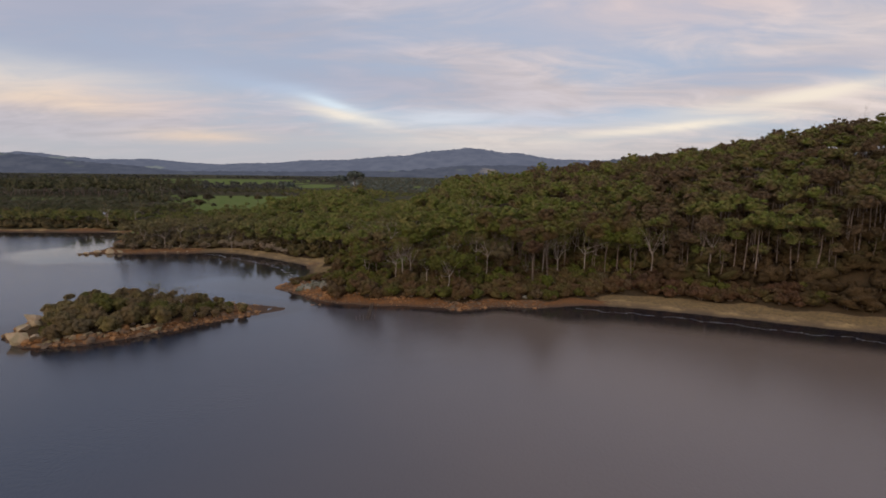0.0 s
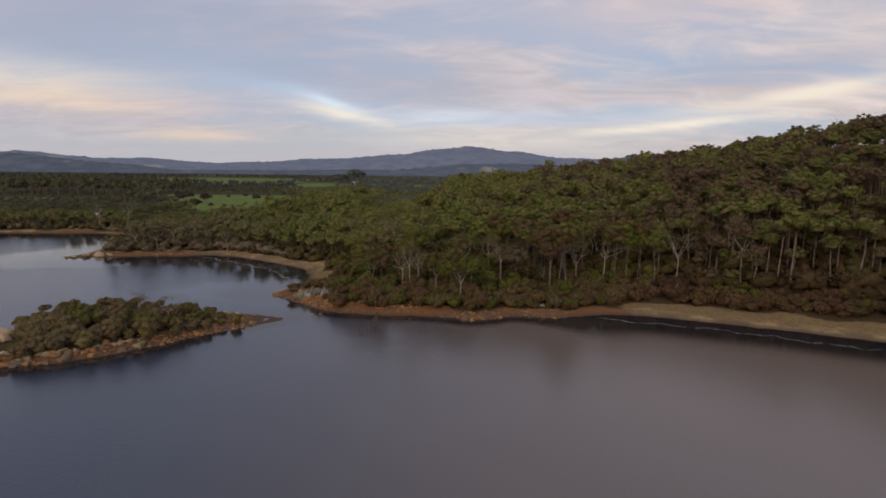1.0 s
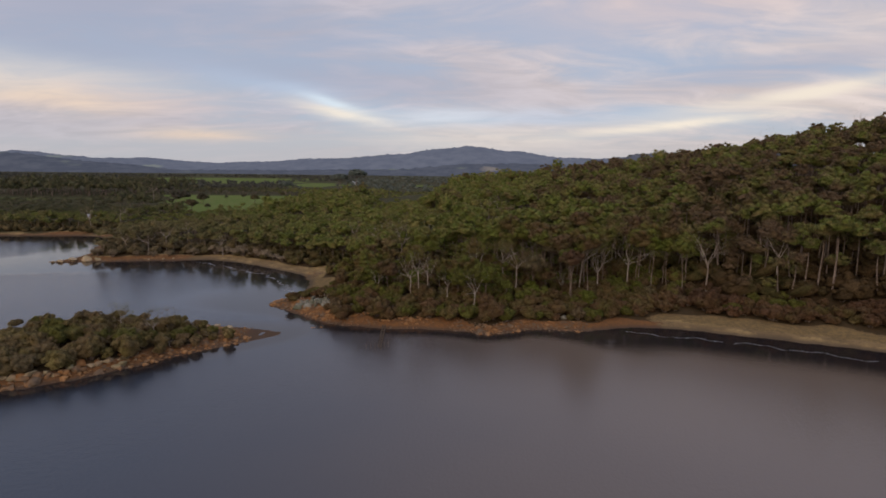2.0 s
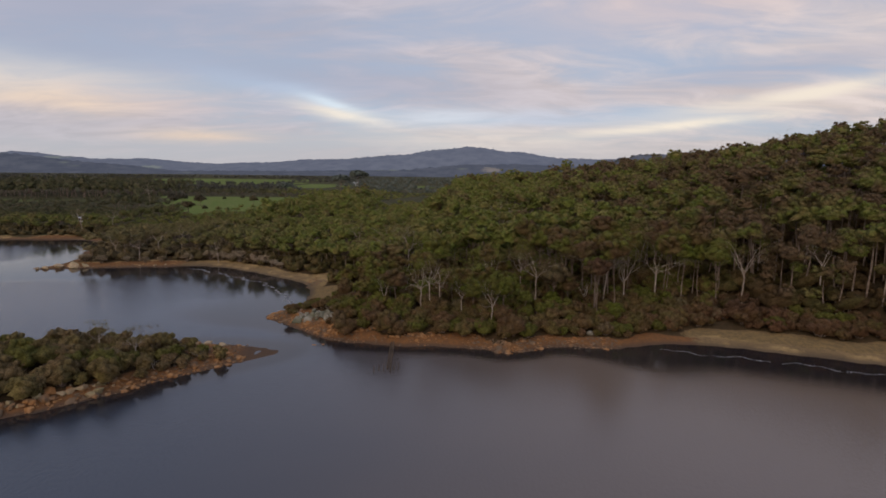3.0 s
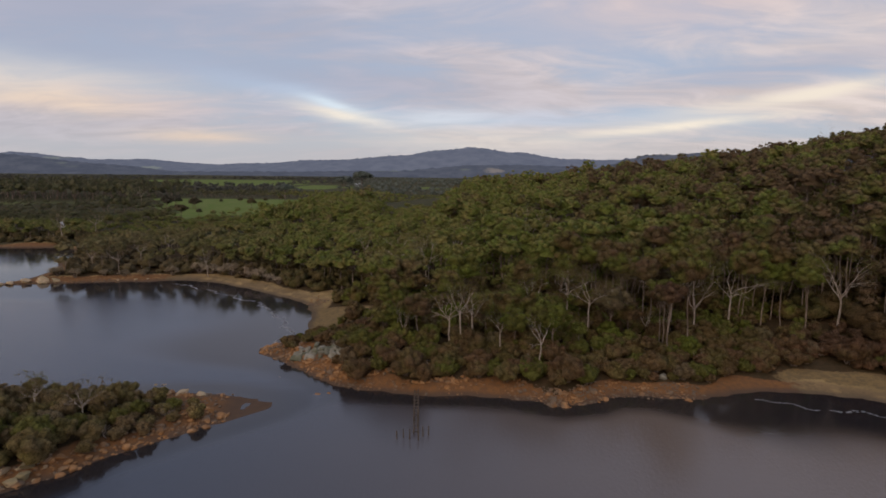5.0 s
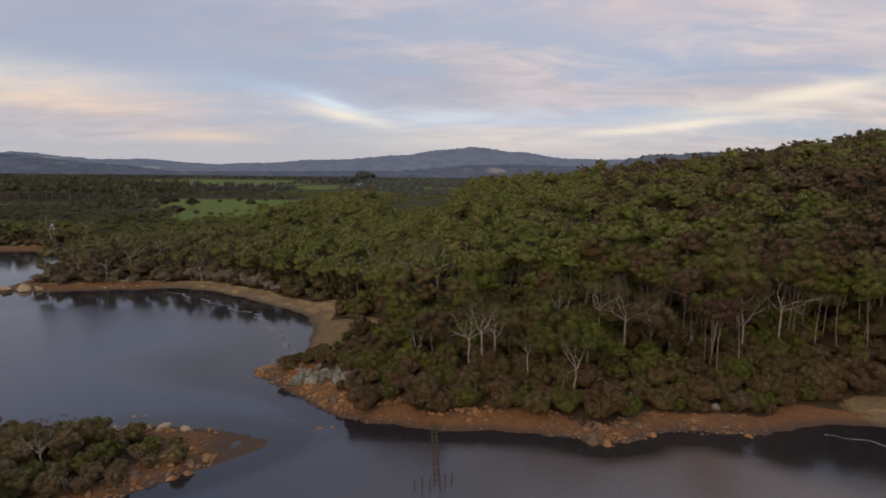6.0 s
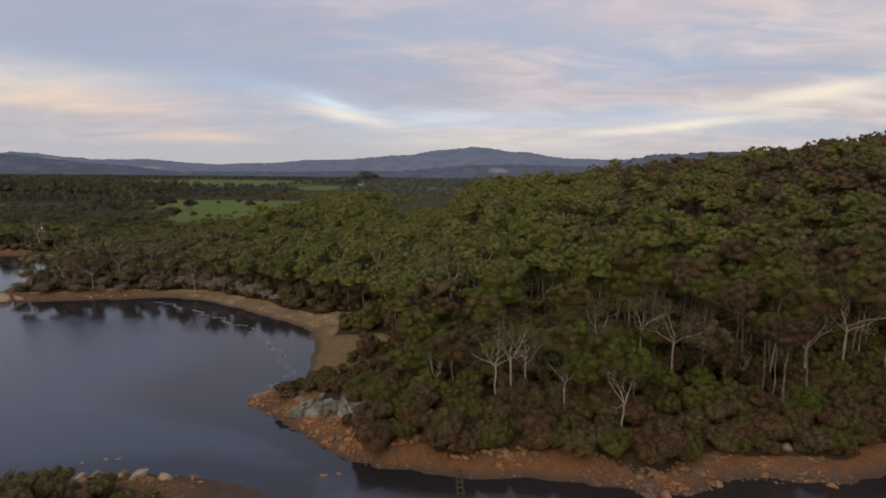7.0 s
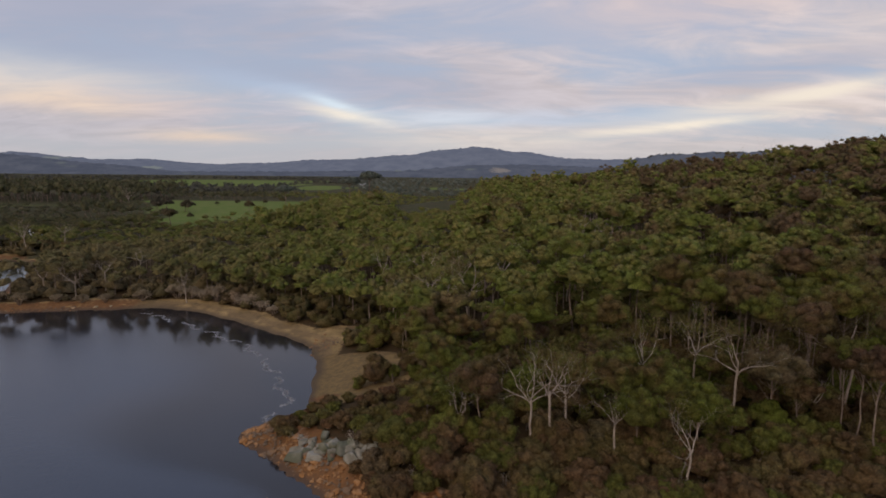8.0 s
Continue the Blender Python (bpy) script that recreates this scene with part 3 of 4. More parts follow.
def bare_gum(seed, tall, spread, limbs, girth, leaves=0, bole=0.30):
    """An old gum with twisting, mostly leafless pale limbs. Returns trunk, a list of limbs, crown."""
    rng = np.random.RandomState(seed)
    fork = np.array([rng.normal(0, 0.4), rng.normal(0, 0.4), tall * rng.uniform(bole, bole + 0.12)])
    girth *= 0.66
    trunk = tube(bent(rng, (0, 0, -0.4), fork, 4, 0.12), [girth * f for f in (1.3, 1.05, 0.98, 0.92, 0.86)], 7)
    arms, crown = [], []
    for i in range(limbs):
        a = i * 6.2832 / limbs + rng.uniform(-0.5, 0.5)
        out = spread * rng.uniform(0.55, 1.0)
        rise = tall * rng.uniform(0.85, 1.0) - fork[2]
        d = np.array([out * math.cos(a), out * math.sin(a), rise * 0.8])
        pieces, tips = [], []
        grow(rng, fork - np.array([0, 0, rng.uniform(0, 0.08) * tall]), d / np.linalg.norm(d), math.hypot(out, rise) * 1.02, girth * rng.uniform(0.5, 0.7), 2, pieces, tips)
        arms.append(join(pieces))
        if leaves:
            for t in tips[::2]:
                crown.append(tufts(rng, t, spread * 0.24, spread * 0.2, max(4, leaves // limbs // max(1, len(tips) // 2)), 0.2, -0.7, 0.36))
    return trunk, arms, join(crown)


def shrub(seed, tall, spread, clumps, leaves, size, lumps=False):
    """A wind-clipped shore shrub: several crooked stems under a dense dome."""
    rng = np.random.RandomState(seed)
    stems, crown = [], []
    if lumps:
        crown.append(dome(rng, (0, 0, tall * 0.38), spread * 0.84, tall * 0.40, 7))
    for i in range(clumps):
        a = i * 2.4 + rng.uniform(-0.5, 0.5)
        r = spread * math.sqrt((i + 0.2) / clumps) * 0.85
        c = spread * (rng.uniform(0.26, 0.46) if lumps else rng.uniform(0.34, 0.52))
        top = (tall - c * 0.55) * (1 - 0.45 * (r / spread) ** 2) * rng.uniform(0.72, 1.0)
        tip = np.array([r * math.cos(a), r * math.sin(a), top])
        stems.append(tube(bent(rng, (0.15 * math.cos(a), 0.15 * math.sin(a), -0.3), tip, 3, 0.14), [0.10, 0.08, 0.06, 0.02], 4))
        if lumps:
            crown.append(dome(rng, tip, c * 0.80, c * 0.72, 6))
            crown.append(tufts(rng, tip, c * 0.84, c * 0.74, int(leaves / clumps), size, -0.5, 0.26, 0.3, 1.28, 0.84))
        else:
            crown.append(tufts(rng, tip, c, c * 0.8, int(leaves / clumps), size, -0.6, 0.4, 0.25))
    return join(stems), join(crown)


def part(name, arrays, mat, parent, label="", smooth=False):
    ob = new(name, mesh_from(name, *arrays, [mat], smooth=smooth))
    ob.parent = parent
    if label:
        ob["label"] = label
    return ob


def plant(name, label, category, wood, crown, leaf, group, trunk="trunk", top="crown"):
    root = new(name)
    tagged(root, label, category, group)
    part(trunk, wood, BARK, root, smooth=True)
    part(top, crown, leaf, root, smooth=True)
    return root


def old_gum(x, y, seed, tall, spread, limbs, girth, leaves, label, name="old_gum_tree", sink=0.1, bole=0.30):
    root = new(name)
    tagged(root, label, "tree")
    trunk, arms, crown = bare_gum(seed, tall, spread, limbs, girth, leaves, bole)
    part("trunk", trunk, BARK_DEAD, root, smooth=True)
    for arm in arms:
        part("limb", arm, BARK_DEAD, root, smooth=True)
    if leaves:
        part("crown", crown, LEAF_TREE, root)
    root.matrix_basis = pose(x, y, ground_at(x, y) - sink)
    return root


def scatter(x0, x1, y0, y1, gap, seed):
    """Jittered grid points in a rectangle, with their ground height and distance inland."""
    r = np.random.RandomState(seed)
    X, Y = np.meshgrid(np.arange(x0, x1, gap), np.arange(y0, y1, gap))
    X, Y = X.ravel() + r.uniform(-0.46, 0.46, X.size) * gap, Y.ravel() + r.uniform(-0.46, 0.46, Y.size) * gap
    return X, Y, height(X, Y), inland(X, Y, MAIN)


# old gums: place, height and look
PALE_GUMS = (
    (2.3, 182.8, 10.8, "old gum with twisted white limbs among shore scrub"),
    (-13.0, 191.0, 14.0, "slender gum with bleached bare upper limbs"),
    (-15.4, 191.8, 13.0, "leaning gum with bleached forked limbs"),
    (-10.6, 192.6, 12.8, "thin gum with pale forked limbs"),
    (-5.0, 188.5, 9.5, "gum with pale forked limbs and thin crown"),
    (-25.0, 194.0, 8.0, "small gum with pale crooked limbs"),
    (31.0, 202.5, 8.0, "bare grey dead tree in scrub"),
    (-73.0, 158.5, 5.6, "small tree with white forked trunk on the island"),
    (-80.5, 158.5, 5.6, "small tree with white forked trunk on the island"),
    (-48.8, 197.5, 2.4, "bleached dead shrub on the point"),
)
WHITE_GUMS = (
    (-46.0, 288.0, 14.9, "gum with white forked limbs behind the bay beach"),
    (-33.0, 290.0, 16.1, "gum with pale tangled limbs behind the bay beach"),
    (-40.0, 257.0, 14.9, "gum with white forked limbs above the sandy nook"),
    (-31.0, 256.0, 16.7, "gum with pale forked limbs above the sandy nook"),
    (-22.0, 251.0, 17.8, "gum with tangled reddish bare limbs in the forest"),
    (-26.0, 252.0, 16.1, "gum with tangled reddish bare limbs in the forest"),
    (-22.0, 277.0, 18.4, "gum with pale tangled limbs above the forest"),
    (15.5, 291.0, 24.1, "dead white tree standing above the forest"),
    (-12.0, 266.0, 19.5, "gum with bare pale upper limbs in the forest"),
    (-106.0, 289.0, 10.9, "spreading pale-limbed tree at the bay shore"),
    (-140.0, 289.0, 10.9, "crooked pale-limbed tree at the bay shore"),
    (-131.0, 309.0, 12.6, "white-limbed gum in the low bay wood"),
    (-204.0, 382.0, 14.9, "tall white-trunked gum at the head of the bay"),
    (-220.0, 380.0, 14.9, "tall pale-trunked gum at the head of the bay"),
    (-152.0, 293.0, 9.8, "crooked pale-limbed tree at the bay shore"),
    (-136.0, 298.0, 10.9, "crooked pale-limbed tree at the bay shore"),
    (-280.0, 578.0, 19.5, "white-trunked gum at the edge of the pasture"),
)
LEAFY_GUMS = (
    (12.0, 206.0, 16.5, "tall gum with sparse crown of pale limbs"),
    (4.0, 205.0, 13.5, "gum with tangled pale limbs"),
    (51.8, 208.0, 19.5, "tall pale gum with forked trunk over shore scrub"),
    (93.0, 197.5, 18.5, "tall white-limbed gum at the beach"),
    (75.0, 203.0, 18.0, "tall pale gum at the beach"),
    (26.0, 237.0, 19.0, "gum with bare reddish limbs in the forest"),
    (36.0, 204.0, 18.0, "tall gum with long pale trunk by the beach"),
    (41.0, 202.0, 17.5, "tall gum with long pale trunk by the beach"),
    (15.5, 199.0, 15.5, "gum with slender pale trunk and sparse crown"),
    (6.0, 271.0, 18.0, "gum with bare reddish limbs in the forest"),
)


def nook_front(X, Y):
    """The low scrub between the point and the sandy nook."""
    return (X > -58) & (X < -32) & (Y > 199) & (Y < 219)


def gum_clear(X, Y):
    """True where no tree crowds an old gum from the lake side."""
    ok = np.ones(np.shape(X), bool)
    for x, y, tall, _ in WHITE_GUMS:
        ok &= ~((np.abs(X - x) < 3.2) & (Y > y - 0.45 * tall) & (Y < y + 2.5))
    for x, y, tall, _ in PALE_GUMS + LEAFY_GUMS:
        ok &= np.hypot(X - x, (Y - y) * 0.8 + 0.6) > 2.4
    return ok


def wooded(X, Y, d):
    """Where trees stand on the mainland."""
    sand, _ = sands(X, Y)
    n = waves(X, Y, 20, 12)
    edge = np.where(X > 40, 24, np.where(X > -30, 12, 11)) + 3 * n
    clearing = (X > -78) & (X < -18) & (Y > 490 + 3 * n) & (Y < 648 + 3 * n)
    yard = np.hypot(X + 252, Y - 432) < 5.5
    return (d > edge) & (sand < 0.3) & (fields(X, Y) < 0.25) & ~yard & ~clearing & gum_clear(X, Y) & ~nook_front(X, Y)


def in_view(X, Y, margin=30):
    """Leaves out what lies beside the valley or behind the crest of the hill."""
    s = -0.82 * (X - 230) - 0.57 * (Y - 330)
    return (np.abs(X) < 0.80 * np.maximum(Y, 0) + margin) & ((s > -48) | (Y > 800))


def stature(X, Y):
    """How tall the wood grows: tall on the hill, low round the bay and on the flats."""
    s = 0.56 + 0.40 * step(X - 0.05 * (Y - 270), -48, 2)
    s = s * (1 - 0.42 * step(-np.abs(X + 38), -42, -26) * step(Y, 375, 440))
    s = s - 0.14 * step(-X + 0.2 * (Y - 300), 70, 130) * step(Y, 290, 350)
    s = s * (1 - 0.38 * step(-np.hypot((X + 180) / 34, (Y - 425) / 75), -1.15, -0.8))
    s = s * (1 - 0.35 * step(-X, 215, 235) * step(Y, 395, 430) * step(-Y, -645, -630))
    s = s + 0.55 * step(-np.hypot((X + 268) / 24, (Y - 532) / 20), -1.2, -0.8)
    s = s + 0.30 * step(-np.abs(X + 94), -44, -30) * step(Y, 385, 430) * step(-Y, -625, -600)
    s = s * (1 - 0.3 * step(-np.abs(X + 152), -24, -14) * step(Y, 400, 440) * step(-Y, -640, -600))
    s = s + 0.15 * step(-np.hypot((X + 84) / 20, (Y - 545) / 30), -1.2, -0.8)
    s = s + 0.68 * step(-X, 325, 360) * step(Y, 650, 690)
    return s * (1 + 0.09 * waves(X, Y, 25, 17))


def woods(name, label, kinds, X, Y, Z, scale, leaf, seed):
    """Many trees in one object, each a turned and scaled copy of one of the kinds."""
    r = np.random.RandomState(seed)
    vs, ts, slots, n = [], [], [], 0
    pick, turn = r.randint(0, len(kinds), len(X)), r.uniform(0, 6.2832, len(X))
    sc = scale * r.uniform(0.68, 1.28, len(X))
    wide = r.uniform(0.95, 1.28, len(X)) * np.maximum(sc, 0.72)
    for i in range(len(X)):
        (v, t, sl) = kinds[pick[i]]
        c, s = math.cos(turn[i]) * wide[i], math.sin(turn[i]) * wide[i]
        w = np.empty_like(v)
        w[:, 0] = v[:, 0] * c - v[:, 1] * s + X[i]
        w[:, 1] = v[:, 0] * s + v[:, 1] * c + Y[i]
        w[:, 2] = v[:, 2] * sc[i] + Z[i]
        vs.append(w)
        ts.append(t + n)
        slots.append(sl)
        n += len(v)
    me = mesh_from(name, np.concatenate(vs), np.concatenate(ts), [BARK, leaf], np.concatenate(slots), True)
    print(name, len(X), "trees", len(me.polygons), "faces")
    return tagged(new(name, me), label, "trees", kind="stuff")


def kind_of(wood, crown):
    v, t = join([wood, crown])
    return v, t, np.concatenate([np.zeros(len(wood[1]), int), np.ones(len(crown[1]), int)])


def is_near(X, Y):
    """The stretch of shore woods that is built tree by tree."""
    return (np.hypot((X - 5) / 72, (Y - 200) / 36) < 1) & (Y < 232)


def spread_out(kinds, points, sizes, group=""):
    """Sets the first plants of the kinds and copies of them at the points."""
    for i, ((x, y, z), s) in enumerate(zip(points, sizes)):
        m = pose(x, y, z - 0.1, 0, 0, rng.uniform(0, 360)) @ Matrix.Scale(s, 4)
        t = kinds[i] if i < len(kinds) else copy_thing(kinds[i % len(kinds)], m)
        t.matrix_basis = m
        if group:
            tagged(t, group=group)


rng = np.random.RandomState(41)
# tall trees along the eastern beach, one by one
X, Y, Z, D = scatter(-70, 100, 178, 240, 5.9, 31)
near = wooded(X, Y, D) & is_near(X, Y)
tall_kinds = [plant("gum_tree", "tall gum tree with pale bare trunk and olive crown", "tree", *gum(20 + i, 18 + (i % 3) * 1.4, 3.9 + 0.25 * (i % 4), 18, 2500, 0.27, 0.54 + 0.04 * (i % 3), 0.15, 0.80, slim=0.24, ragged=0.34, lumps=True),
                    LEAF_TREE, "tall shore wood trees") for i in range(5)]
ok = near & (X > 26 - 0.3 * (Y - 195))
spread_out(tall_kinds, list(zip(X[ok], Y[ok], Z[ok])), rng.uniform(0.85, 1.12, ok.sum()) * stature(X[ok], Y[ok]) * 1.05)
print("tall", ok.sum())
# rounded, lower trees on the headland
round_kinds = [plant("headland_tree", "rounded green gum tree with low leafy crown", "tree", *gum(40 + i, 9.4 + (i % 3) * 1.3, 3.6 + 0.25 * (i % 3), 17, 2500, 0.24, 0.40, 0.13, 0.78, 0.7, slim=0.22, ragged=0.42, lumps=True),
                     LEAF_TREE, "headland trees") for i in range(5)]
ok = near & ~(X > 26 - 0.3 * (Y - 195))
spread_out(round_kinds, list(zip(X[ok], Y[ok], Z[ok])), 0.55 + 0.8 * rng.uniform(0, 1, ok.sum()) ** 1.4)
print("round", ok.sum())

# old gums with bleached limbs that stand out of the scrub
for i, (x, y, tall, label) in enumerate(PALE_GUMS + WHITE_GUMS + LEAFY_GUMS):
    leafy = 0.0 if "dead" in label else 60.0 if i < len(PALE_GUMS) + len(WHITE_GUMS) else 110.0
    old_gum(x, y, 201 + i, tall, 1.5 + 0.31 * tall, 4 + i % 3, 0.10 + 0.0115 * tall, int(leafy * tall), label, bole=0.5 if leafy > 50 else 0.33)

# leafless grey bushes among the scrub
dry = [old_gum(x, y, 260 + i, 2.6, 1.7, 5, 0.10, 0, "leafless grey dead bush in shore scrub", "dead_bush") for i, (x, y) in enumerate(((-31, 185), (-19, 183), (10, 181)))]
for i, (x, y) in enumerate(((-40, 193), (-27, 188), (-8, 182), (17, 184), (24, 186), (36, 190), (47, 199), (58, 198), (66, 195), (79, 189), (88, 185), (97, 180), (-22, 190), (15, 190), (-35, 197), (-62, 163), (-68, 156), (-90, 146), (40, 186), (53, 196), (72, 192))):
    copy_thing(dry[i % 3], pose(x, y, ground_at(x, y) - 0.1, 0, 0, i * 77))

# dead trees on the crest of the hill
for i, (x, y, tall) in enumerate(((183, 439, 22), (196, 424, 21), (205, 410, 23), (172, 455, 20), (214, 396, 22), (222, 350, 24), (228, 338, 22), (150, 470, 20), (140, 420, 21), (160, 400, 21), (236, 330, 25), (120, 380, 20))):
    old_gum(x, y, 240 + i, tall + 4.5, 4.0, 3, 0.30, 0, "bare dead tree on the wooded crest", "dead_tree")

# understorey and scrub, one by one near the shore
shrub_kinds = [plant("shore_shrub", "low olive shore shrub with crooked grey stems", "shrub", *shrub(100 + i, 2.8 + 0.4 * (i % 3), 2.1 + 0.2 * (i % 3), 11, 1400, 0.21, True), LEAF_SHORE, "shore scrub", "woody_frame", "foliage") for i in range(6)]
X, Y, Z, D = scatter(-62, 128, 150, 236, 2.9, 35)
sand, _ = sands(X, Y)
n = waves(X, Y, 12, 15)
ok = (D > np.where(X > 30, beach_width(X) - 0.8, np.where(X < -33, 2.3, 3.2)) + np.where(X < -33, 0.4, 1) * n) & (D < np.where(X > 40, 23, 16) + 2 * n) & (sand < 0.4) & in_view(X, Y, 10) & ((X > -38) | (D > 2.8)) & (np.abs((X + 47.6) * 0.436 + (Y - 195.6) * 0.90) > np.where((X < -35) & (X > -49.5), 2.0, 0))
first = np.flatnonzero(ok)[np.argsort(np.hypot(X[ok] + 5, Y[ok] - 185))[:270]]
spread_out(shrub_kinds, list(zip(X[first], Y[first], Z[first])), rng.uniform(0.55, 1.25, len(first)) * np.where(rng.uniform(0, 1, len(first)) < 0.15, 1.35, 1) * np.where(nook_front(X[first], Y[first]), 0.65, 1))
print("shrubs", ok.sum())
bush_kinds = [plant("forest_bush", "rounded green bush under the shore trees", "shrub", *shrub(115 + i, 4.2 + 0.6 * (i % 3), 2.5 + 0.2 * (i % 3), 9, 750, 0.27, True), LEAF_TREE, "forest bushes", "woody_frame", "foliage") for i in range(4)]
X, Y, Z, D = scatter(-62, 110, 176, 232, 4.3, 38)
sand, _ = sands(X, Y)
ok = (D > np.where(X > 40, 20, 13)) & is_near(X, Y) & (sand < 0.3) & ~nook_front(X, Y)
spread_out(bush_kinds, list(zip(X[ok], Y[ok], Z[ok])), rng.uniform(0.6, 1.25, ok.sum()))

for i, (x, y) in enumerate(((-47, 246), (-50, 248.5), (-43, 242.5), (-45, 244), (-41, 248), (-46, 249), (-43, 247), (-40, 250), (-48, 253), (-44, 252), (-38, 246), (-34, 243), (-31, 238), (-30, 232), (-30, 226), (-37, 250), (-41, 245), (-37, 221), (-40, 219.5), (-34, 224), (-43, 218.5), (-33, 229))):
    copy_thing(bush_kinds[i % 4], pose(x, y, ground_at(x, y) - 0.1, 0, 0, i * 61) @ Matrix.Scale(0.7 + 0.12 * (i % 4), 4))

isle_kinds = [plant("island_shrub", "dense olive-brown island scrub bush", "shrub", *shrub(130 + i, 3.2 + 0.5 * (i % 3), 2.1 + 0.2 * (i % 3), 12, 1500, 0.20, True), LEAF_ISLE, "island scrub", "woody_frame", "foliage") for i in range(5)]
X2, Y2, Z2 = scatter(-116, -50, 132, 178, 2.9, 36)[:3]
di = inland(X2, Y2, ISLE)
ok2 = (di > np.where(Y2 > 166, 5.5, 2.0)) & (X2 < -57.5) & ~((np.hypot(X2 + 102, Y2 - 137) < 5.5) | (X2 < -103))
spread_out(isle_kinds, list(zip(X2[ok2], Y2[ok2], Z2[ok2])), rng.uniform(0.7, 1.25, ok2.sum()) * np.where(X2[ok2] > -72, 0.62, 1.0))
print("island", ok2.sum())
isle_trees = [plant("island_tree", "small flat-topped tree with pale stem on the island", "tree", *gum(150 + i, 5.6 + 0.5 * (i % 2), 2.1, 11, 1300, 0.20, 0.5, 0.10, 0.55, 0.5, slim=0.3, lumps=True), LEAF_ISLE, "island trees") for i in range(3)]
spots = [(-99, 158), (-95, 156), (-90, 160), (-86, 158), (-102, 154), (-92, 163), (-84, 164), (-77, 163), (-71, 161), (-88, 152), (-66, 166)]
spread_out(isle_trees, [(x, y, ground_at(x, y)) for x, y in spots], [0.92, 0.88, 0.95, 0.9, 0.8, 0.95, 0.88, 0.8, 0.8, 0.8, 0.6])

# the wood on the hill and round the bay
scrub_kinds = [kind_of(*shrub(160 + i, 3.6, 2.6, 3, 45, 0.5, True)) for i in range(5)]
X, Y, Z, D = scatter(-330, 170, 140, 420, 4.4, 37)
sand, _ = sands(X, Y)
n = waves(X, Y, 12, 15)
ok = (D > np.where(X > 40, beach_width(X) + 0.5, np.where((X > -50) & (Y < 236), 10, np.where(X < -118, 4.5, 6.5))) + n) & (D < np.where(X > -5, 95, 34) + 6 * n) & (sand < 0.3) & in_view(X, Y) & (fields(X, Y) < 0.3) & ~((is_near(X, Y) | (D < 24) & (X > -50) & (X < 110)) & (Y < 236))
woods("undergrowth", "olive scrub under the forest edge", scrub_kinds, X[ok], Y[ok], Z[ok] - 0.1, rng.uniform(0.6, 1.3, ok.sum()) * np.where(X[ok] > 0, 1.25, 1.0), LEAF_SCRUB, 55)
hill_kinds = [kind_of(*gum(60 + i, 17.5 + (i % 3) * 1.2, 3.6, 13, 380, 0.36, 0.50, 0.24, 0.85, sides=3, slim=0.28, ragged=0.36, limbs=False, lumps=True)) for i in range(7)]
X, Y, Z, D = scatter(-330, 330, 150, 490, 5.9, 32)
ok = wooded(X, Y, D) & ~is_near(X, Y) & in_view(X, Y)
st = stature(X, Y)
lofty = st > 0.80
low_kinds = [kind_of(*gum(70 + i, 10.6 + (i % 3) * 0.8, 3.3, 11, 250, 0.37, 0.34, 0.18, 0.95, 0.6, sides=3, slim=0.28, ragged=0.42, limbs=False, lumps=True)) for i in range(7)]
upper_kinds = [kind_of(*gum(60 + i, 17.5 + (i % 3) * 1.2, 3.6, 10, 120, 0.58, 0.45, 0.24, 0.95, sides=3, slim=0.3, ragged=0.36, limbs=False, lumps=True)) for i in range(7)]
up = ok & lofty & (Y > 300)
woods("upper_wood", "gum forest on the upper slope of the hill", upper_kinds, X[up], Y[up], Z[up], st[up], LEAF, 57)
up = ok & lofty & (Y <= 300)
woods("hill_wood", "dense gum forest covering the lower hill", hill_kinds, X[up], Y[up], Z[up], st[up], LEAF, 51)
XM, YM, ZM, DM = scatter(-40, 150, 195, 330, 7.6, 39)
mid = wooded(XM, YM, DM) & ~is_near(XM, YM) & in_view(XM, YM)
woods("understorey_wood", "young gum trees between the tall trunks", low_kinds, XM[mid], YM[mid], ZM[mid], np.full(mid.sum(), 0.85), LEAF, 58)
woods("bay_wood", "low rounded gum forest round the bay", low_kinds, X[ok & ~lofty], Y[ok & ~lofty], Z[ok & ~lofty], st[ok & ~lofty] / 0.62, LEAF, 54)
back_kinds = [kind_of(*gum(80 + i, 17.5, 4.0, 5, 30, 0.9, 0.2, 0.24, 1.5, sides=3, limbs=False, lumps=True)) for i in range(5)]
X, Y, Z, D = scatter(-560, 300, 470, 830, 9.4, 33)
ok = wooded(X, Y, D) & in_view(X, Y, 40)
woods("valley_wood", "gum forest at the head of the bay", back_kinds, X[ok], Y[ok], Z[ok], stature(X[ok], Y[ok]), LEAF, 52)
far_kinds = [kind_of(*gum(90 + i, 11, 6.0, 3, 6, 2.0, 0.25, sides=3, limbs=False, lumps=True)) for i in range(4)]
X, Y, Z, D = scatter(-1500, 700, 830, 1900, 24, 34)
ok = wooded(X, Y, D) & in_view(X, Y, 40) & (waves(X, Y * 2.5, 260, 14) > -0.2)
woods("far_wood", "distant woodland across the valley floor", far_kinds, X[ok], Y[ok], Z[ok], 0.8, LEAF_HAZED, 53)

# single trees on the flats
flat_top = [plant("umbrella_tree", "flat-topped tall gum above the valley wood", "tree", *gum(170 + i, 25, 8.0, 12, 2200, 0.9, 0.72, 0.4, 0.28, 1.2), LEAF_HAZED, "umbrella trees") for i in range(2)]
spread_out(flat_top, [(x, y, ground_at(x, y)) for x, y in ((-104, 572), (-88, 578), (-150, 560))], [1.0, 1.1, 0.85])
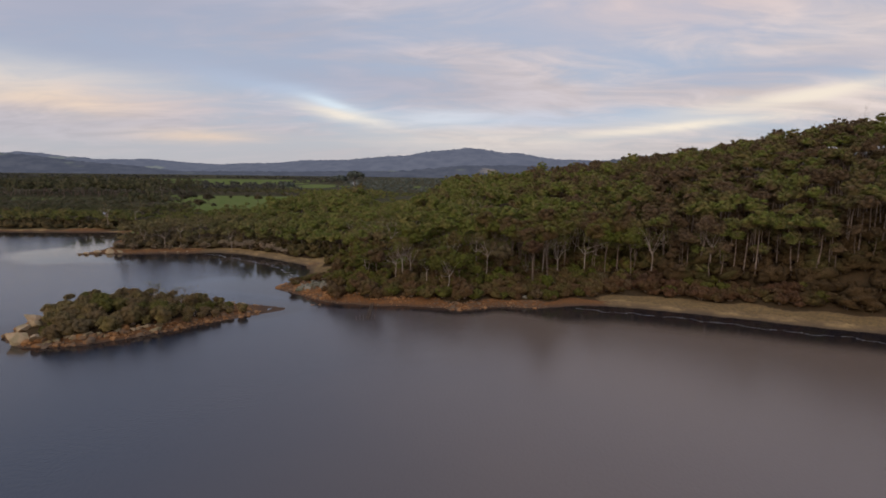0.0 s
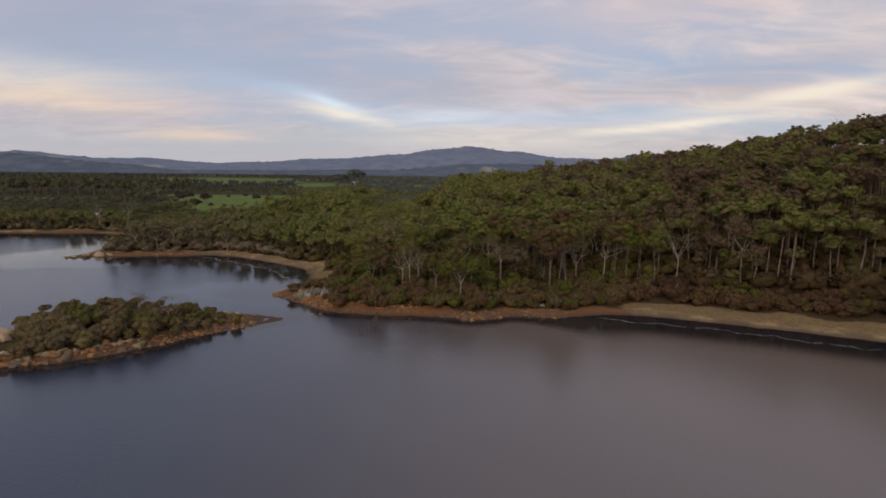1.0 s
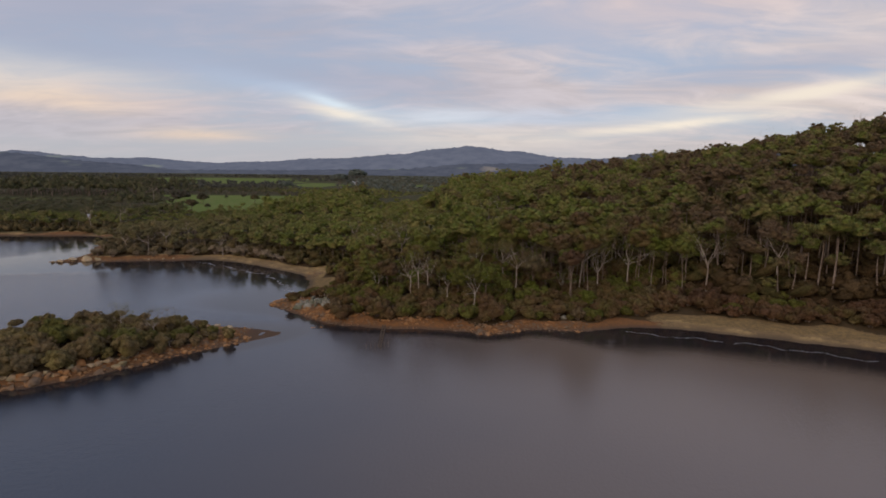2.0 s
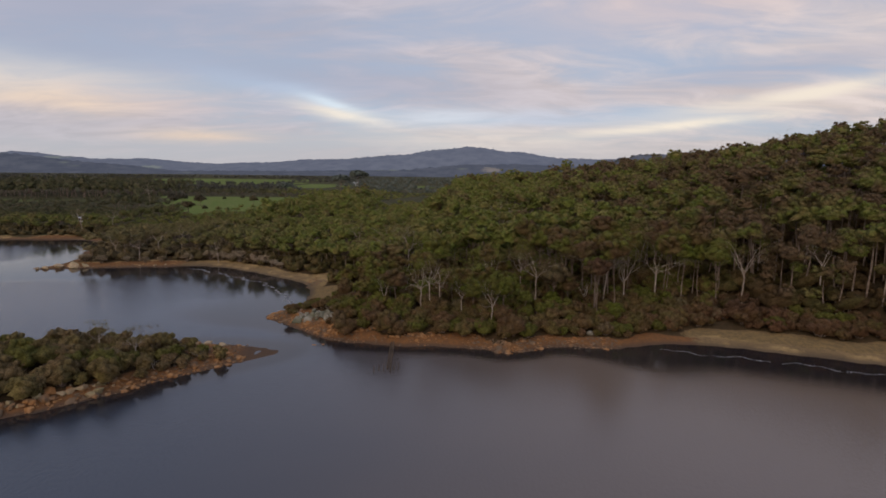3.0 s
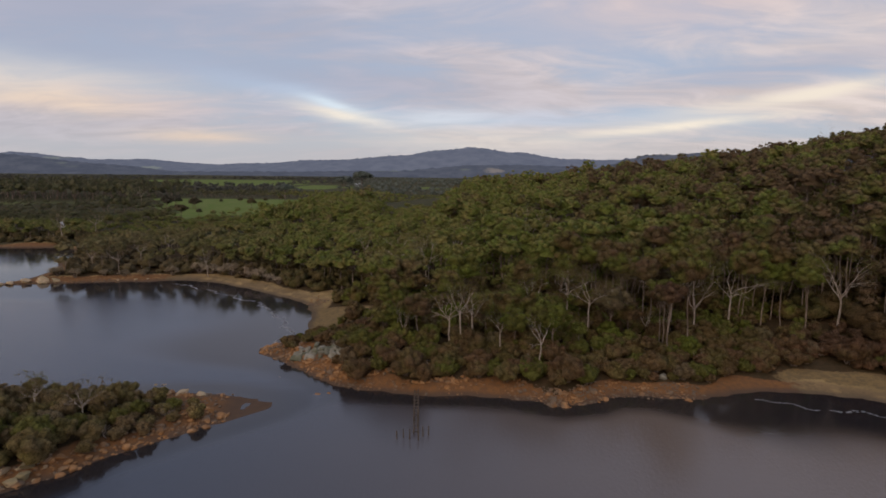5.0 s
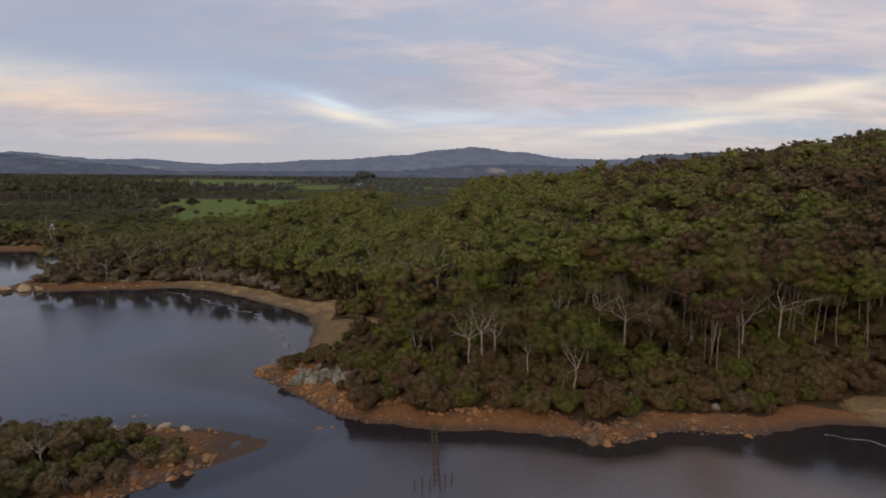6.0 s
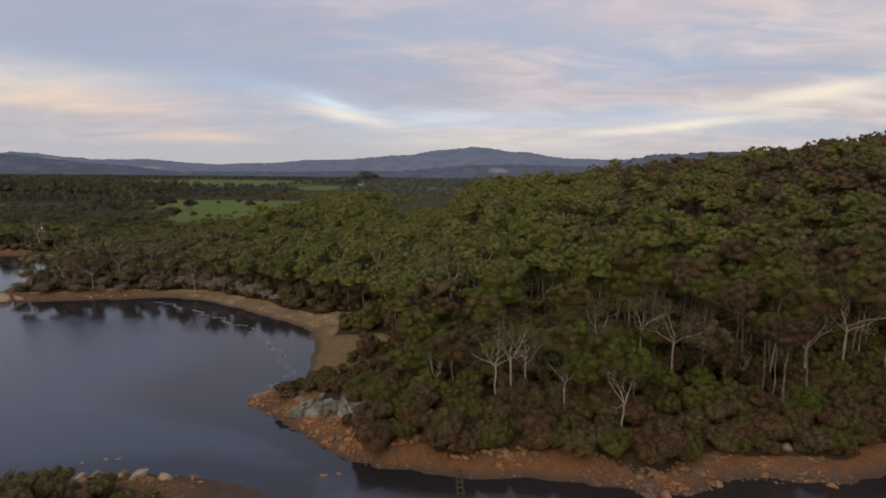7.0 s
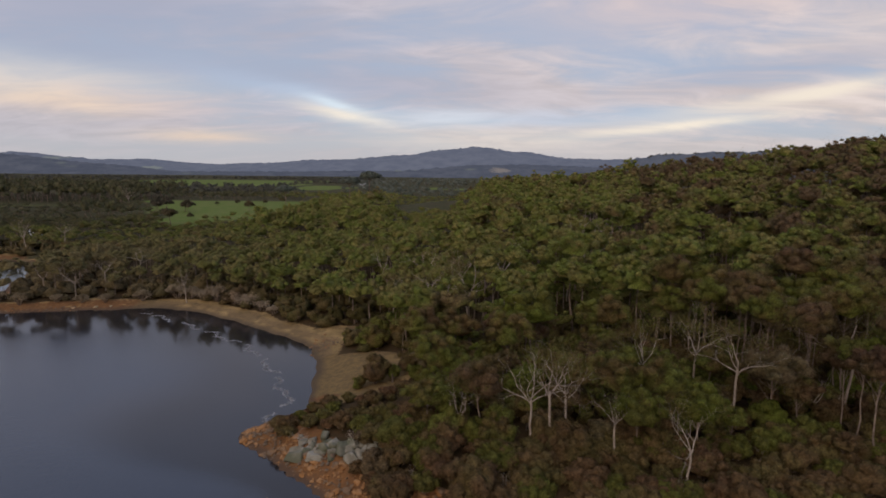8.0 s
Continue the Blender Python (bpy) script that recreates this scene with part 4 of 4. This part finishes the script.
field_tree = [plant("field_tree", "dark round tree in green pasture", "tree", *gum(180 + i, 11, 5.0, 9, 1200, 0.8, 0.25, 0.3, 0.95), LEAF_SCRUB, "pasture trees") for i in range(2)]
spots = [(-207, 493), (-236, 585), (-240, 588), (-191, 598), (-202, 449), (-206, 520), (-266, 592), (-259, 596), (-262, 588), (-239, 653), (-224, 664), (-201, 675), (-190, 694), (-270, 660), (-300, 690), (-318, 702)]
spread_out(field_tree, [(x, y, ground_at(x, y)) for x, y in spots], [1.0, 0.95, 0.8, 0.8, 0.6, 0.45, 0.95, 1.0, 0.8, 0.4, 0.5, 0.45, 0.6, 0.5, 0.6, 0.5])
# grey rounded bushes in a row behind the bay beach
grey_kinds = [plant("bay_bush", "rounded pale grey-brown bush behind the bay beach", "shrub", *shrub(190 + i, 3.6 + 0.5 * i, 2.6 + 0.2 * i, 9, 900, 0.26), LEAF_GREY, "grey bay bushes", "woody_frame", "foliage") for i in range(3)]
spots = [(-111, 293.5), (-101.5, 290), (-97, 289), (-90, 286), (-80, 278.5), (-120, 290), (-130, 287), (-75, 274), (-153, 283), (-144, 286), (-87, 283), (-84, 281), (-106, 292), (-160, 284), (-67, 267), (-137, 287)]
spread_out(grey_kinds, [(x, y, ground_at(x, y)) for x, y in spots], [1.3, 1.0, 1.2, 1.3, 0.9, 0.9, 0.8, 0.8, 0.9, 0.8, 0.9, 1.0, 1.1, 1.0, 0.7, 0.8])


# ---- rocks ----
def boulder(seed, flat=0.7, level=2, faces=7, near=0.62):
    bm = bmesh.new()
    bmesh.ops.create_icosphere(bm, subdivisions=level, radius=1.0)
    off = Vector((seed * 7.3, seed * 3.1, seed * 1.7))
    rg = np.random.RandomState(seed)
    cuts = [(Vector(rg.normal(0, 1, 3)).normalized(), rg.uniform(near, near + 0.28)) for _ in range(faces)]
    for v in bm.verts:
        p = v.co.copy()
        p *= 1 + 0.34 * noise.noise(p * 0.9 + off) + 0.16 * noise.noise(p * 2.4 + off) + 0.06 * noise.noise(p * 6.0 + off)
        for nrm, lim in cuts:
            over = p.dot(nrm) - lim
            if over > 0:
                p -= nrm * over * 0.92
        v.co = (p.x, p.y * rg.uniform(0.84, 0.86), p.z * flat)
    me = bpy.data.meshes.new("boulder")
    bm.to_mesh(me)
    bm.free()
    for f in me.polygons:
        f.use_smooth = level > 2 and faces < 10
    return me


rock_meshes = [boulder(i, 0.46 + 0.09 * (i % 4), 2, 10, 0.52) for i in range(8)]
grey_meshes = [boulder(20 + i, 0.75, 3, 13, 0.48) for i in range(5)]
pale_meshes = [boulder(40 + i, 0.62, 3, 13, 0.46) for i in range(4)]
for me in rock_meshes:
    me.materials.append(ROCK)
for me in grey_meshes:
    me.materials.append(ROCK_GREY)
for me in pale_meshes:
    me.materials.append(ROCK_PALE)


def rock(me, x, y, size, label, group, name="boulder"):
    ob = new(name, me)
    z = max(ground_at(x, y), -0.3)
    ob.matrix_basis = pose(x, y, z + size * 0.12, rng.uniform(-12, 12), rng.uniform(-12, 12), rng.uniform(0, 360)) @ Matrix.Diagonal((size * rng.uniform(0.9, 1.3), size, size * rng.uniform(0.8, 1.1), 1))
    return tagged(ob, label, "rock", group)


def along(line, s):
    """A point at fraction s of a polyline, and its left normal."""
    pts = [Vector((*p, 0)) for p in line]
    lens = [(b - a).length for a, b in zip(pts, pts[1:])]
    want = s * sum(lens)
    for a, b, n in zip(pts, pts[1:], lens):
        if want <= n:
            d = (b - a).normalized()
            return a + d * want, Vector((-d.y, d.x, 0))
        want -= n
    return pts[-1], Vector((0, 1, 0))


head_line = HEAD[:15]
count = 0
while count < 190:
    p, nrm = along(head_line, rng.uniform(0, 1))
    if -33 < p.x < -26 or (-26 < p.x < -3 and rng.uniform() < 0.6) or (p.x > 18 and rng.uniform() < 0.3):
        continue
    if waves(p.x, p.y, 7, 21) < rng.uniform(-0.5, 0.6):
        continue
    reach = rng.uniform(-0.4, 5.2) if p.x < -38 else 1.0 + abs(rng.normal(2.4, 1.0)) if p.x < 0 else rng.uniform(-1.2, 4.0)
    q = p - nrm * reach
    size = 0.24 + 0.66 * rng.uniform(0, 1) ** 2.6 + (0.08 if 0 < p.x < 18 else 0)
    rock(rock_meshes[count % 8], q.x, q.y, size, "orange weathered granite boulder on the shore", "shore boulders")
    count += 1
for i in range(130):
    p, nrm = along(HEAD[8:14], rng.uniform(0, 1))
    q = p - nrm * rng.uniform(0.0, 4.2)
    rock(rock_meshes[i % 8], q.x, q.y, 0.16 + 0.55 * rng.uniform(0, 1) ** 2, "rust-orange granite block on the rocky point", "point boulders")
for i in range(46):
    x, y = (-17.5 + rng.normal(0, 3.2), 181.3 + rng.normal(0, 0.6)) if i < 30 else (-28 + rng.normal(0, 1.8), 183.6 + rng.normal(0, 0.6))
    rock(rock_meshes[i % 8], x, y, rng.uniform(0.25, 0.7), "tan granite rock heaped at the scrub's foot", "heaped rocks", "rock")
for x, y, s in ((-40.4, 177.2, 0.9), (-38.6, 177.8, 0.7), (-41.5, 176.6, 0.6), (-37.6, 176.9, 0.6), (-50, 186, 0.55), (-38.5, 187.2, 0.7), (-37.6, 186.2, 0.5)):
    rock(rock_meshes[int(abs(x * 3)) % 8], x, y, s, "wet brown rock standing in the shallows", "shallows rocks")
for i in range(56):
    f = rng.uniform(0, 1)
    x, y = -47.6 + 12.6 * f + rng.normal(0, 1.2), 195.8 - 6.1 * f + rng.normal(0, 1.1)
    rock(grey_meshes[i % 5], x, y, 0.5 + 1.2 * rng.uniform(0, 1) ** 1.6, "lichen-grey granite block in a broken outcrop", "grey outcrop")
for x, y, s in ((0, 183.5, 1.3), (4.5, 181.5, 1.1), (5.8, 182.2, 0.8), (-3, 185, 1.0), (-2.2, 184.2, 0.7), (27, 183, 1.2), (28.5, 182.5, 0.8), (-2.5, 196.5, 1.5)):
    rock(grey_meshes[int(abs(x)) % 5], x, y, s, "lichen-grey granite boulder among scrub", "grey boulders")
isle_line = [tuple(p) for p in ISLE]
for i in range(110):
    s = rng.uniform(0.06, 0.93)
    p, nrm = along(isle_line, s)
    q = p + nrm * rng.uniform(-0.4, 3.2) * -1
    if inland(q.x, q.y, ISLE) < -0.8:
        q = p
    big = 1.5 if p.x < -84 else 1.0
    rock(rock_meshes[i % 8], q.x, q.y, rng.uniform(0.4, 1.05) * big, "orange weathered granite boulder on the island shore", "island boulders", "island_boulder")
for i in range(90):
    p, nrm = along(((-53.5, 166.5), (-55, 163.5), (-60, 159), (-65, 153.5), (-70, 147)), rng.uniform(0, 1) ** 1.3)
    q = p - nrm * rng.uniform(-0.3, 6.5 if p.x > -64 else 3.0)
    rock(rock_meshes[i % 8], q.x, q.y, 0.22 + 0.62 * rng.uniform(0, 1) ** 2.2, "tan granite rock in a heap on the island's end", "island end rocks", "rock")
for i in range(60):
    p, nrm = along(ISLE[5:11], rng.uniform(0, 1))
    q = p - nrm * rng.uniform(0.2, 4.0)
    rock((rock_meshes + pale_meshes)[i % 12], q.x, q.y, 0.4 + 1.0 * rng.uniform(0, 1) ** 1.7, "tan granite block below the island scrub", "island front rocks", "island_boulder")
for x, y, s in ((-101, 134.5, 3.3), (-97, 134, 2.7), (-104.5, 140, 3.0), (-105.5, 146, 2.8), (-102, 141.5, 2.4), (-92.5, 134, 1.8), (-89, 135.5, 1.8), (-86.5, 137, 1.4), (-84, 138, 1.3), (-104, 153, 2.6),
                (-76, 145, 1.5), (-73.8, 147, 1.4), (-77.5, 143.5, 1.1), (-70, 157, 1.2), (-81, 140.5, 1.2)):
    rock(pale_meshes[int(abs(x)) % 4], x, y, s, "large pale rounded granite boulder on the island", "island pale boulders", "island_boulder")
for x, y, s in ((-171, 275, 1.9), (-167, 277, 2.7), (-162, 278.5, 2.9), (-157, 279, 1.8), (-173.5, 274, 1.4), (-131, 284, 0.8), (-127, 285, 0.7), (-137, 283, 0.7)):
    rock(pale_meshes[int(abs(x)) % 4], x, y, s, "pale granite boulder at the bay shore", "bay boulders")

for x, y, s in ((-73, 181, 0.6), (-71.2, 181.3, 0.5), (-76, 180, 0.5), (-78.5, 176, 1.0), (-76, 175.5, 1.2), (-73.5, 175.8, 0.9), (-71, 175.6, 1.1), (-68, 175.8, 0.9), (-65.5, 176, 1.0), (-62, 175.6, 0.8), (-80, 173.5, 1.1), (-82, 173, 0.9)):
    rock(pale_meshes[int(abs(x * 3)) % 4], x, y, s * 1.35, "pale flat granite boulder at the island's edge", "island edge boulders", "island_boulder")


def stones():
    """Small stones strewn along the shores, in one object."""
    base = bmesh.new()
    bmesh.ops.create_icosphere(base, subdivisions=1, radius=1.0)
    v0 = np.array([tuple(v.co) for v in base.verts])
    t0 = np.array([[v.index for v in f.verts] for f in base.faces])
    base.free()
    r = np.random.RandomState(77)
    vs, ts, n = [], [], 0
    spots = []
    for _ in range(1500):
        p, nrm = along(head_line, r.uniform(0, 1))
        if -32 < p.x < -4 and r.uniform() < 0.75:
            continue
        q = p - nrm * r.uniform(-0.5, 4.4)
        spots.append((q.x, q.y))
    for _ in range(900):
        p, nrm = along(isle_line, r.uniform(0, 0.95))
        q = p - nrm * r.uniform(-0.3, 2.8)
        if q.x < -53:
            spots.append((q.x, q.y))
    for _ in range(260):
        spots.append((r.uniform(-68, -56), r.uniform(160, 177)))
    for _ in range(120):
        spots.append((-56 + r.normal(0, 2.2), 249 + r.normal(0, 2.5)))
    for _ in range(200):
        p, nrm = along(BAY[9:14], r.uniform(0, 1))
        q = p + nrm * r.uniform(-3, 0.3)
        spots.append((q.x, q.y))
    P = np.array(spots)
    keep = np.maximum(inland(P[:, 0], P[:, 1], MAIN), inland(P[:, 0], P[:, 1], ISLE)) > -0.8
    P = P[keep]
    H = height(P[:, 0], P[:, 1])
    for (x, y), z in zip(P, H):
        sz = 0.10 + 0.26 * r.uniform(0, 1) ** 2
        v = v0 * (1 + r.normal(0, 0.16, v0.shape)) * np.array([sz * r.uniform(0.9, 1.6), sz, sz * 0.65])
        a = r.uniform(0, 6.28)
        v = np.stack([v[:, 0] * math.cos(a) - v[:, 1] * math.sin(a) + x, v[:, 0] * math.sin(a) + v[:, 1] * math.cos(a) + y, v[:, 2] + max(z, -0.15) + sz * 0.2], 1)
        vs.append(v)
        ts.append(t0 + n)
        n += len(v0)
    tagged(new("stones", mesh_from("stones", np.concatenate(vs), np.concatenate(ts), [ROCK])), "small orange-brown stones strewn along the shores", "stones", kind="stuff")


stones()


# ---- far hills ----
def ridge(name, label, y0, deep, outline, mat, seed):
    """A wooded ridge: an uneven crest over x, falling away to both sides."""
    xs = np.linspace(outline[0][0], outline[-1][0], 420)
    ys = np.linspace(-1, 1, 40)
    XX, SS = np.meshgrid(xs, ys)
    top = np.interp(XX, [p[0] for p in outline], [p[1] for p in outline])
    shape = np.maximum(np.cos(SS * 1.5708), 0) ** 1.2
    zz = top * shape * (1 + 0.06 * waves(XX, SS * deep, 500, seed)) + shape * 5 * waves(XX, SS * deep, 60, seed + 1) + shape * 3 * waves(XX, SS * deep, 22, seed + 2)
    v = np.stack([XX.ravel(), (y0 + SS * deep).ravel(), zz.ravel() - 1], 1)
    tagged(new(name, mesh_from(name, v, grid_tris(420, 40), [mat], smooth=True)), label, "hill", kind="structure")


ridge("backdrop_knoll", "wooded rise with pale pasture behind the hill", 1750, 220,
      ((330, 0), (480, 60), (560, 84), (700, 90), (900, 96), (1200, 100), (1600, 60)), HILL_NEAR_HAZED, 81)
kx = np.random.RandomState(9).uniform(470, 1150, 110)
kx = kx[(waves(kx, kx * 0, 90, 4) > -0.2)]
woods("knoll_wood", "row of trees along the distant rise", far_kinds, kx, np.full(len(kx), 1742.0), np.interp(kx, (330, 480, 560, 700, 900, 1200), (0, 60, 84, 90, 96, 100)) - 3, 0.75, LEAF_HAZED, 56)
ridge("backdrop_hill", "wooded hill range in the far distance, tinted blue-grey with haze", 3900, 700,
      ((-4200, 60), (-3000, 120), (-2730, 118), (-2470, 90), (-2282, 74), (-2000, 82), (-1719, 64), (-1456, 55), (-1081, 70), (-600, 100), (-200, 138), (150, 182), (420, 150), (800, 115), (1200, 110), (1600, 150), (2400, 190), (4200, 200)), HILL_FAR_HAZED, 61)
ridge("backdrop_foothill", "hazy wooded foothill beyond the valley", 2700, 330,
      ((-3200, 95), (-2400, 102), (-2000, 84), (-1700, 58), (-1450, 40), (-1250, 16), (-700, 20), (-200, 30), (100, 60), (350, 62), (700, 50), (1100, 60), (1700, 110), (3000, 160)), HILL_NEAR_HAZED, 71)


# ---- foam, jetty, house ----
def foam_line(path, width, count, seed):
    """A broken line of scum: many small flat flecks lying on the water."""
    r = np.random.RandomState(seed)
    verts, tris = [], []
    for i in range(count):
        f = r.uniform(0, 1)
        if math.sin(f * 41 + seed) + math.sin(f * 97) < (-1.5 if seed == 1 else -0.9):
            continue
        p, nrm = along(path, f)
        ahead = Vector((nrm.y, -nrm.x, 0))
        p = p + nrm * (0.8 * math.sin(f * 46) + 0.5 * math.sin(f * 113 + 1) + r.normal(0, width))
        ln, wd = r.uniform(0.08, 0.42), r.uniform(0.03, 0.10)
        a = len(verts)
        for j in range(6):
            ang = j * 1.0472 + r.uniform(-0.3, 0.3)
            q = p + ahead * math.cos(ang) * ln + nrm * math.sin(ang) * wd
            verts.append((q.x, q.y, 0.006))
        tris += [(a, a + j, a + j + 1) for j in range(1, 5)]
    me = mesh_from("foam", np.array(verts), np.array(tris), [FOAM])
    tagged(new("foam", me), "broken line of pale foam flecks on the water", "foam", kind="structure")


foam_line(((42, 176), (55, 171.5), (70, 166.3), (83, 159.4), (95, 152.4), (108, 147.5), (130, 132)), 0.14, 800, 1)
foam_line(((-57, 208.5), (-56, 216), (-57, 220), (-61, 228.5), (-66.5, 238.5), (-74, 249.5), (-82, 255.5), (-92.5, 264.5), (-106, 274), (-114, 280)), 0.26, 2300, 2)


def jetty():
    root = new("ruined_jetty")
    tagged(root, "ruined jetty of dark weathered timber posts in the water", "jetty")
    for i in range(13):
        y = 178 - i * 1.42
        for x in (-22.15 + 0.06 * i, -21.45 + 0.06 * i):
            h = 0.55 + rng.uniform(0, 0.35)
            ob = part("post", tube([(0, 0, -1.4), (rng.normal(0, 0.04), rng.normal(0, 0.04), h)], [0.13, 0.11], 7), TIMBER, root)
            ob.location = (x, y, 0)
        part("crossbeam", tube([(-22.3 + 0.06 * i, y, 0.42), (-21.3 + 0.06 * i, y, 0.40)], [0.09, 0.09], 4), TIMBER, root)
    for x, y, h in ((-24.0, 159.3, 1.3), (-23.0, 159.6, 1.5), (-22.0, 159.2, 1.7), (-20.6, 158.8, 1.4), (-19.9, 160.2, 1.7), (-19.1, 160.8, 1.5)):
        ob = part("mooring_post", tube([(0, 0, -1.6), (rng.normal(0, 0.06), rng.normal(0, 0.06), h)], [0.13, 0.10], 7), TIMBER, root)
        ob.location = (x, y, 0)


jetty()
stump = new("stump", mesh_from("stump", *tube([(0, 0, -0.3), (0.03, 0.02, 0.6), (0.0, 0.0, 1.5)], [0.24, 0.2, 0.16], 8), [TIMBER], smooth=True))
stump.location = (-36.9, 218.9, ground_at(-36.9, 218.9))
tagged(stump, "dark upright timber stump on sand", "stump")

WHITEWASH = plain("white_wall", (0.55, 0.54, 0.52), (0.42, 0.41, 0.39), 0.8)
TIN = plain("grey_tin_roof", (0.36, 0.37, 0.38), (0.26, 0.26, 0.27), 0.6, 0.45)
DARK_GLASS = plain("dark_glass", (0.03, 0.035, 0.04), (0.05, 0.05, 0.055), 0.5, 0.1)


def block(x0, x1, y0, y1, z0, z1):
    v = np.array([(x, y, z) for z in (z0, z1) for y in (y0, y1) for x in (x0, x1)], float)
    t = np.array([(0, 2, 1), (1, 2, 3), (4, 5, 6), (5, 7, 6), (0, 1, 4), (1, 5, 4), (2, 6, 3), (3, 6, 7), (0, 4, 2), (2, 4, 6), (1, 3, 5), (3, 7, 5)])
    return v, t


def house(x, y, w, d, h, turn, label):
    root = new("house")
    tagged(root, label, "house")
    part("wall", block(-w / 2, w / 2, -d / 2, d / 2, -0.5, h), WHITEWASH, root)
    e, r = 0.5, d * 0.28
    rv = np.array([(-w / 2 - e, -d / 2 - e, h - 0.1), (w / 2 + e, -d / 2 - e, h - 0.1), (w / 2 + e, d / 2 + e, h - 0.1), (-w / 2 - e, d / 2 + e, h - 0.1), (-w / 2 - e, 0, h + r), (w / 2 + e, 0, h + r)], float)
    part("roof", (rv, np.array([(0, 1, 5), (0, 5, 4), (2, 3, 4), (2, 4, 5), (0, 4, 3), (1, 2, 5), (0, 2, 1), (0, 3, 2)])), TIN, root)
    for i in range(3):
        cx = -w / 2 + w * (i + 0.5) / 3
        part("window", block(cx - 0.6, cx + 0.6, -d / 2 - 0.06, -d / 2 + 0.05, 1.0, 2.1), DARK_GLASS, root)
    part("door", block(w * 0.18 - 0.45, w * 0.18 + 0.45, -d / 2 - 0.05, -d / 2 + 0.05, 0, 2.05), TIMBER, root)
    root.matrix_basis = pose(x, y, ground_at(x, y), 0, 0, turn)


house(-252, 432, 5.0, 4, 2.1, 12, "white farmhouse with grey tin roof among trees")
house(-184, 1215, 12, 8, 4.0, 5, "white farmhouse with tin roof beyond the valley wood")
